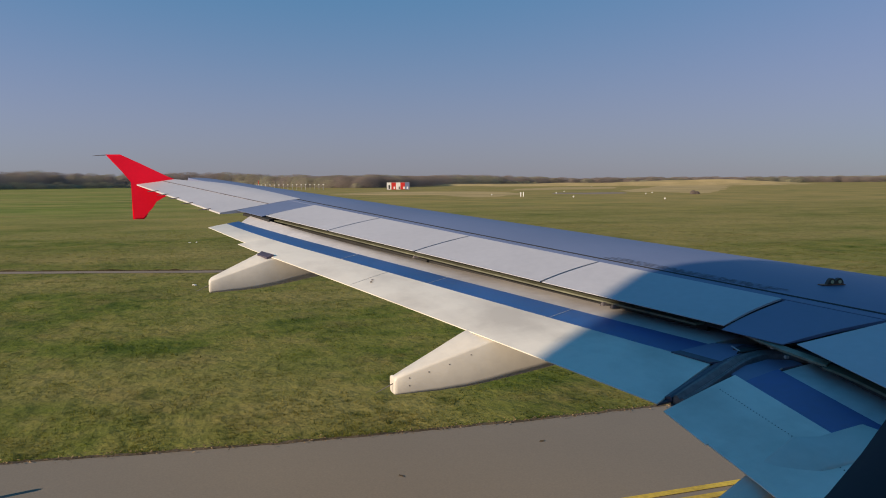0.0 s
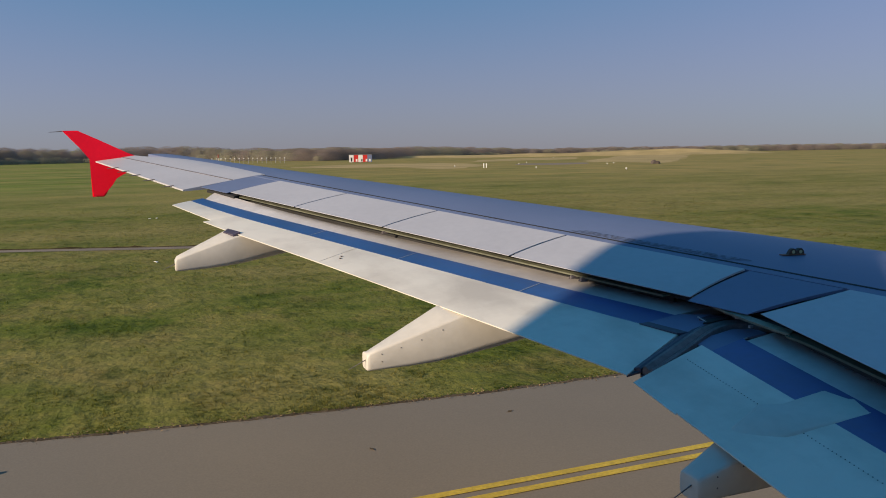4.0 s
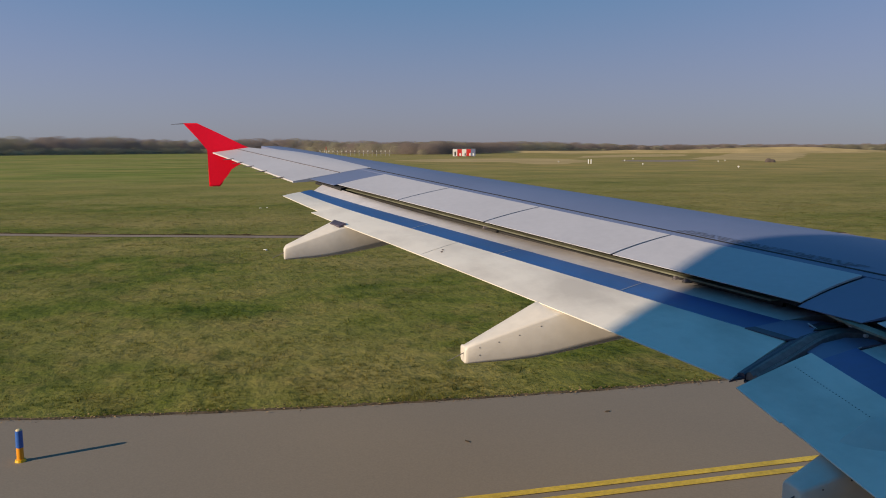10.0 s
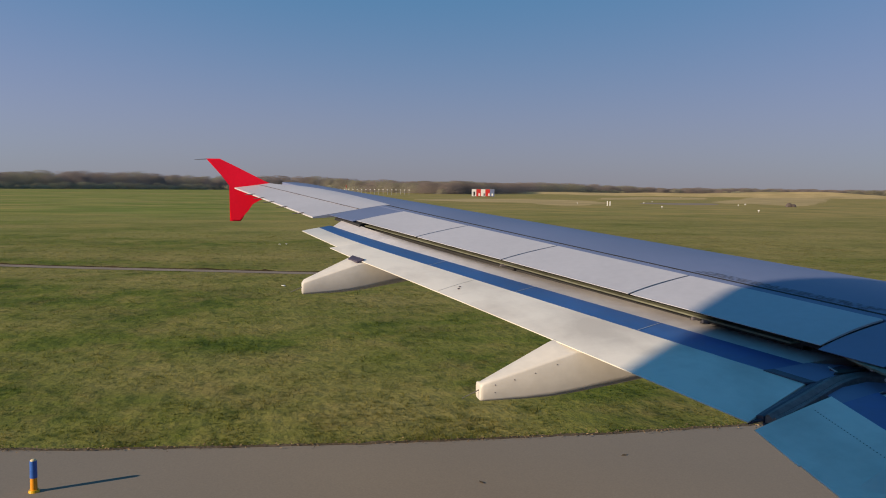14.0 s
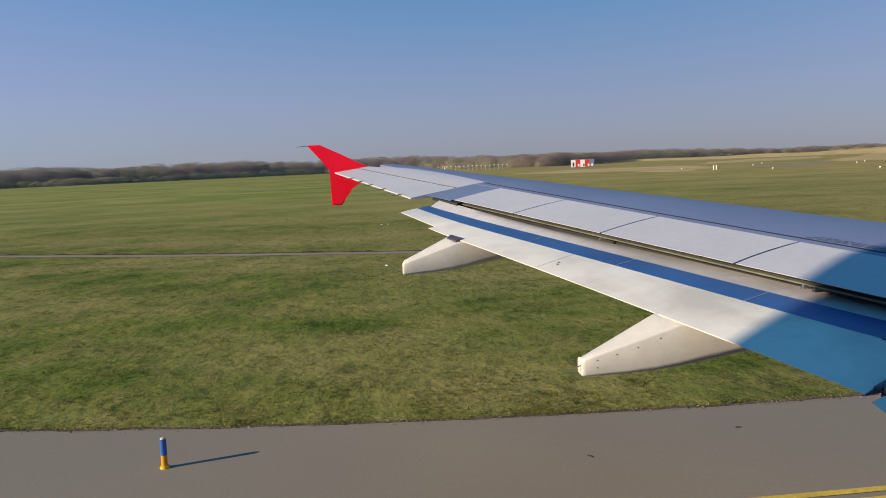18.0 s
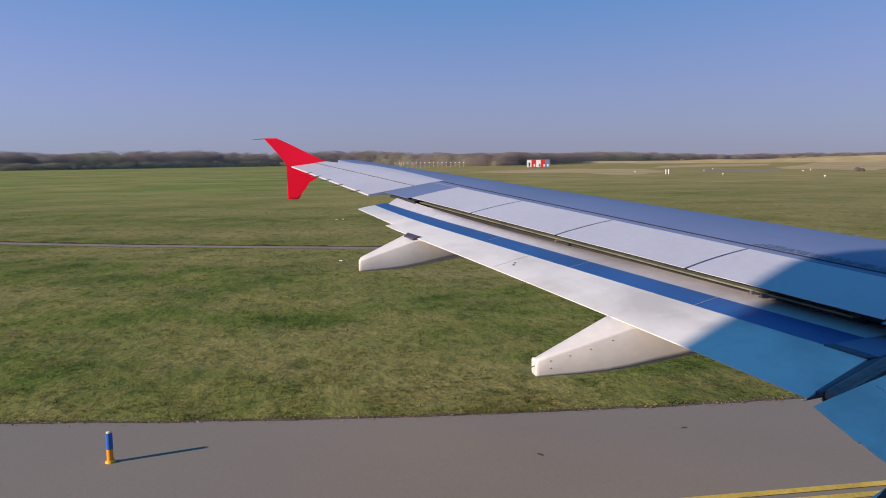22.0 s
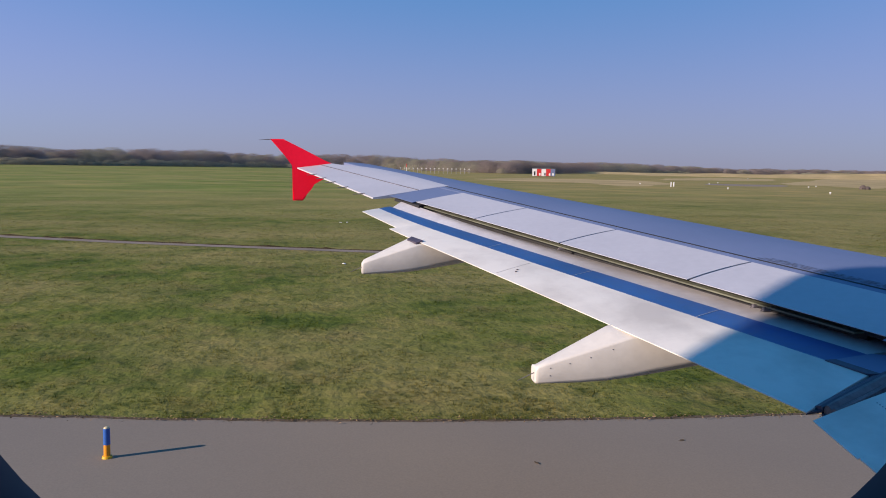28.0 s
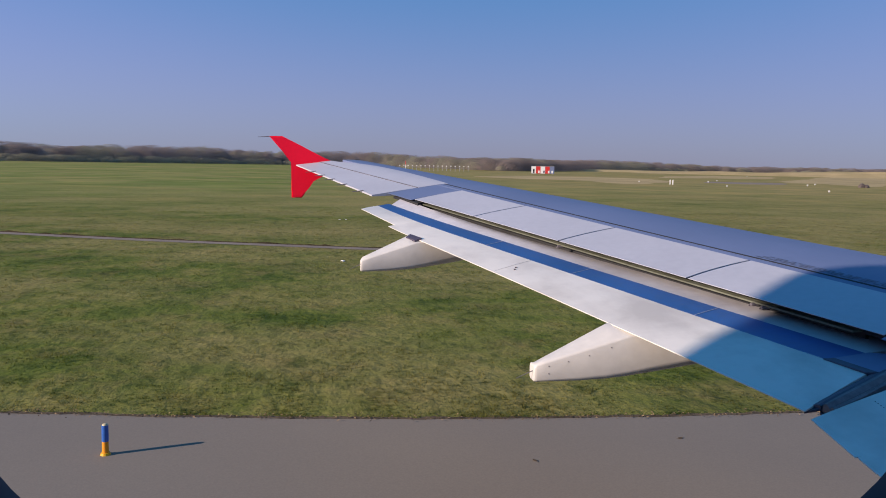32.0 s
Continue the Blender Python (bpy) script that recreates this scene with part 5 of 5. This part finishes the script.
def ball(n_u=7, n_v=5):
    """A coarse unit ball as points and triangles."""
    P, T = [(0, 0, 1)], []
    for v in range(1, n_v):
        for u in range(n_u):
            a, b = math.pi * v / n_v, 2 * math.pi * (u + 0.5 * v) / n_u
            P.append((math.sin(a) * math.cos(b), math.sin(a) * math.sin(b), math.cos(a)))
    P.append((0, 0, -1))
    for u in range(n_u):
        w = (u + 1) % n_u
        T.append((0, 1 + u, 1 + w))
        for v in range(n_v - 2):
            a, b = 1 + v * n_u, 1 + (v + 1) * n_u
            T += [(a + u, b + u, b + w), (a + u, b + w, a + w)]
        T.append((1 + (n_v - 2) * n_u + u, len(P) - 1, 1 + (n_v - 2) * n_u + w))
    return np.array(P), np.array(T)


BALL_P, BALL_T = ball()


def leafy_mesh(name, trees, material, label, leaf, count, lumps):
    """Trees as one mesh: trunk and limbs, a few inner lumps and many small upright twig sprays. trees: x, y, height, radius."""
    V, Fc, N = [], [], []
    base = 0
    for x, y, h, r in trees:
        for k in range(lumps):
            a = rng.uniform(0, 6.28)
            z = h * (0.12 + 0.56 * k / max(1, lumps - 1))
            wide = r * (1.05 - 0.40 * k / lumps)
            c = np.array([x + 0.3 * wide * math.cos(a), y + 0.3 * wide * math.sin(a), z])
            s = np.array([wide * 0.8, wide * 0.8, h * 0.26]) * rng.uniform(0.85, 1.1)
            V.append(BALL_P * s * rng.uniform(0.75, 1.2, (len(BALL_P), 1)) + c)
            Fc.append(BALL_T + base)
            N.append(BALL_P)
            base += len(BALL_P)
        n = count if -46 < math.degrees(math.atan2(x, y)) < 60 else count // 4
        zz = rng.random(n) ** 0.85
        ring = r * (1.55 - 1.0 * zz ** 3) * np.sqrt(rng.random(n))
        a0 = rng.uniform(0, 6.283, n)
        c = np.stack([x + ring * np.cos(a0), y + ring * np.sin(a0), h * (0.02 + 0.98 * zz)], 1)
        turn = rng.uniform(0, 6.283, n)
        a = rng.normal(size=(n, 3)) * 0.35 + np.stack([np.cos(turn), np.sin(turn), 0 * turn], 1)
        b = rng.normal(size=(n, 3)) * np.array([0.35, 0.35, 0.5]) + np.array([0, 0, 1])
        a *= (leaf * rng.uniform(0.5, 1.2, n) / np.linalg.norm(a, axis=1))[:, None]
        b *= (leaf * rng.uniform(0.8, 1.8, n) / np.linalg.norm(b, axis=1))[:, None]
        face = np.cross(a, b)
        a[face @ np.array([x, y, 0.0]) > 0] *= -1      # sprays turn outwards, to the open field
        V.append(np.stack([c - a - b * 0.5, c + a * 0.8 - b * 0.4, c + b], axis=1).reshape(-1, 3))
        Fc.append(np.arange(base, base + 3 * n).reshape(-1, 3))
        soft = (c - np.array([x, y, h * 0.35])) / np.array([r, r, h]) * 0.28 + rng.normal(size=(n, 3)) * 0.06 - np.array([x, y, 0.0]) / math.hypot(x, y) * 0.22 + np.array([0, 0, 0.75])
        N.append(np.repeat(soft / np.linalg.norm(soft, axis=1)[:, None], 3, axis=0))
        base += 3 * n
        w = 0.02 * h
        t = np.array([[x - w, y, 0], [x + w, y, 0], [x + w * 0.3, y, h * 0.8], [x, y - w, 0], [x, y + w, 0], [x, y, h * 0.8],
                      [x, y, h * 0.3], [x + w, y, h * 0.3], [x + r * 0.7, y + 0.2 * r, h * 0.78], [x, y, h * 0.35], [x - w, y, h * 0.38], [x - r * 0.7, y - 0.2 * r, h * 0.8]])
        V.append(t)
        Fc.append(np.arange(base, base + 12).reshape(-1, 3))
        N.append(np.tile([0.0, -0.6, 0.8], (12, 1)))
        base += 12
    V, Fc = np.concatenate(V), np.concatenate(Fc)
    me = bpy.data.meshes.new(name)
    me.vertices.add(len(V))
    me.vertices.foreach_set("co", V.astype(np.float32).ravel())
    me.loops.add(Fc.size)
    me.loops.foreach_set("vertex_index", Fc.astype(np.int32).ravel())
    me.polygons.add(len(Fc))
    me.polygons.foreach_set("loop_start", np.arange(0, Fc.size, 3, dtype=np.int32))
    me.update(calc_edges=True)
    me.shade_smooth()
    me.normals_split_custom_set_from_vertices(np.concatenate(N).astype(np.float32))
    me.materials.append(material)
    return tagged(new(name, me), label, "trees", kind="stuff")


def wood_line(bearing):
    """How far out the woods begin, by bearing forward of abeam in degrees."""
    return open_line(bearing) - 400 * math.exp(-((bearing - 14) / 8) ** 2)


def open_line(bearing):
    """The same line without the spur of trees behind the antennas."""
    return 640 + 5.5 * (bearing + 30) + 60 * math.sin(bearing * 0.11)


brown, olive, shrub = [], [], []
b = -80.0
while b < 85:
    d0 = wood_line(b)
    for row in range(3):
        bb, d = b + rng.uniform(-0.4, 0.4), d0 + row * 14 + rng.uniform(-6, 6)
        swell = 1 + 0.16 * noise.noise((bb * 0.16, 0, 0)) + 0.14 * noise.noise((bb * 0.6, 4, 0)) + 0.10 * noise.noise((bb * 1.7, 6, 0))
        h = (10.8 + 1.3 * row) * swell * rng.uniform(0.92, 1.07) * (1.0 - 0.12 * max(0.0, min(1.0, (bb - 5) / 6)) - 0.36 * max(0.0, min(1.0, (bb - 18) / 12)))
        h = 4.4 + (h - 4.4) * d0 / open_line(b)
        spot = (d * math.sin(radians(bb)), d * math.cos(radians(bb)), h, h * rng.uniform(0.42, 0.60) + 0.8 + 2.4 * max(0.0, min(1.0, (bb - 6) / 8)))
        (olive if noise.noise((bb * 0.25, 9, row)) + rng.uniform(-0.3, 0.3) > 0.12 else brown).append(spot)
    if noise.noise((b * 0.22, 2, 7)) + rng.uniform(-0.3, 0.3) > (-0.75 if b < 0 else 0.32):
        d = d0 - 14 + rng.uniform(-4, 4)
        h = rng.uniform(2.6, 5.6) * (1.0 if b < 12 else 0.7)
        shrub.append((d * math.sin(radians(b)), d * math.cos(radians(b)), h, h * 0.8))
    b += 0.27
brown += [(146.6, 197.5, 0.9, 0.55), (147.5, 196.9, 0.6, 0.45)]
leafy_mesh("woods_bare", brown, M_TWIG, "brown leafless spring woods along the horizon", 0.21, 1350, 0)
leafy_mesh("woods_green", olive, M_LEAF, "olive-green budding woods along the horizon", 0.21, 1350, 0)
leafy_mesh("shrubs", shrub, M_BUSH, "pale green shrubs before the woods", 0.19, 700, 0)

# ---- turf tufts near the taxiway ----
def tufts(name, n, x0, x1, y1, size, patch, sparse, near, label):
    """Leaning blades in threes, thick where the turf is lush; patch sets how far they gather into clumps, near how close to the asphalt."""
    x = rng.uniform(x0, x1, n)
    f = rng.random(n) ** near
    sh = 13.0 + np.where(x < 8.5, 0.0071 * (8.5 - x) ** 2, 0.0)
    y = sh + 0.02 + (y1 - sh) * f
    k = np.array([noise.noise((a * 0.45, c * 0.4, 1.0)) for a, c in zip(x, y)])
    k2 = np.array([noise.noise((a * patch, c * patch * 0.8, 5.0)) for a, c in zip(x, y)])
    gap = np.abs(y - 0.40 - np.interp(x, [p.x for p in STRIP], [p.y for p in STRIP])) + 0.10 * k
    side_d = np.abs((y - 36) - (x + 52) * -0.85) / 1.31
    ok = (gap > 0.46) & ((side_d > 11.3) | (x > -20)) & (k2 + 0.4 * k + rng.uniform(-0.4, 0.4, n) > sparse)
    x, y, k, k2 = x[ok], y[ok], k[ok], k2[ok]
    n = len(x)
    h = size * (0.7 + 0.6 * np.clip(k + k2, 0, 1)) * rng.uniform(0.5, 1.3, n)
    V, N = np.zeros((n, 9, 3)), np.zeros((n, 9, 3))
    for j in range(3):
        a = rng.uniform(0, 6.28, n)
        w = size * 0.2
        lean = rng.uniform(0.4, 1.6, n) * h
        dx, dy = np.cos(a), np.sin(a)
        ox, oy = rng.normal(0, size * 0.5, n), rng.normal(0, size * 0.5, n)
        V[:, 3 * j, :] = np.stack([x + ox - dy * w, y + oy + dx * w, np.zeros(n)], 1)
        V[:, 3 * j + 1, :] = np.stack([x + ox + dy * w, y + oy - dx * w, np.zeros(n)], 1)
        V[:, 3 * j + 2, :] = np.stack([x + ox + dx * lean, y + oy + dy * lean, h], 1)
        soft = rng.normal(0, 0.16, (n, 3)) + np.array([0, 0, 1.0])
        N[:, 3 * j:3 * j + 3, :] = (soft / np.linalg.norm(soft, axis=1)[:, None])[:, None, :]
    V = V.reshape(-1, 3, 3)
    side = np.cross(V[:, 1] - V[:, 0], V[:, 2] - V[:, 0])
    away = (side * (np.array([0.0, 0.0, 4.4]) - V[:, 0])).sum(1) < 0
    V[away] = V[away][:, [1, 0, 2]]      # blades turn their faces to the taxiway
    V = V.reshape(-1, 3)
    me = bpy.data.meshes.new(name)
    me.vertices.add(len(V))
    me.vertices.foreach_set("co", V.astype(np.float32).ravel())
    me.loops.add(len(V))
    me.loops.foreach_set("vertex_index", np.arange(len(V), dtype=np.int32))
    me.polygons.add(len(V) // 3)
    me.polygons.foreach_set("loop_start", np.arange(0, len(V), 3, dtype=np.int32))
    me.update(calc_edges=True)
    me.shade_smooth()
    me.normals_split_custom_set_from_vertices(N.reshape(-1, 3).astype(np.float32))
    me.materials.append(M_TUFT)
    return tagged(new(name, me), label, "grass", kind="stuff")


tufts("grass_tufts", 200000, -34, 44, 75, 0.040, 1.2, -0.05, 1.9, "short uneven spring grass tufts")
tufts("grass_clumps", 14000, -34, 60, 110, 0.075, 1.7, 0.05, 1.4, "taller rank clumps in the spring grass")

scrap = tagged(new("paper_scrap"), "small white scrap of paper lying in grass", "litter", "scraps in the turf")
bm = bmesh.new()
slab(bm, [[(-0.09, -0.04, 0.045), (0.01, -0.05, 0.06), (0.10, -0.04, 0.04)], [(-0.08, 0.05, 0.04), (0.0, 0.04, 0.065), (0.08, 0.05, 0.045)]], 0.03)
part("sheet", bm, M_WHITE, scrap)
scrap.matrix_basis = pose(1.8, 60.7, 0)
copy_thing(scrap, pose(2.3, 60.9, 0, 0, 0, 70))
copy_thing(scrap, pose(1.2, 35.4, 0, 0, 0, 130))

# Crumbs of soil and dead leaves along the grass edge of the asphalt.
m = 3600
x = rng.uniform(-26, 26, m)
y = np.array([shore(v) for v in x]) + rng.normal(0.0, 0.085, m)
V = np.zeros((m, 3, 3))
for j in range(3):
    a = rng.uniform(0, 6.28, m)
    w = rng.uniform(0.010, 0.034, m)
    V[:, j] = np.stack([x + w * np.cos(a), y + w * np.sin(a), 0.026 + rng.uniform(0, 0.03, m)], 1)
me = bpy.data.meshes.new("leaf_litter")
me.from_pydata(V.reshape(-1, 3).tolist(), [], np.arange(3 * m).reshape(-1, 3).tolist())
me.materials.append(island_material("dead_leaf_crumbs", (0.06, 0.045, 0.03), (0.30, 0.21, 0.12)))
tagged(new("leaf_litter", me), "brown crumbs of soil and dead leaves along the asphalt", "litter", kind="stuff")

# A few dead leaves blown onto the asphalt.
leaf = tagged(new("dead_leaf"), "curled brown dead leaf lying on asphalt", "leaf", "dead leaves on the asphalt")
bm = bmesh.new()
slab(bm, [[(-0.05, -0.003, 0.012), (-0.05, 0.003, 0.012)], [(-0.02, -0.022, 0.013), (-0.02, 0.022, 0.015)], [(0.014, -0.027, 0.008), (0.014, 0.025, 0.012)], [(0.05, -0.004, 0.015), (0.05, 0.004, 0.016)]], 0.004)
part("blade", bm, M_SOIL, leaf, "brown curled blade")
bm = bmesh.new()
rod(bm, (-0.047, 0, 0.010), (-0.08, 0.006, 0.006), 0.002, 0.0015, 6)
part("stalk", bm, M_BARK, leaf)
leaf.matrix_basis = pose(5.89, 11.87, 0.016, 0, 0, 20)
copy_thing(leaf, pose(3.24, 11.16, 0.016, 0, 0, 110))
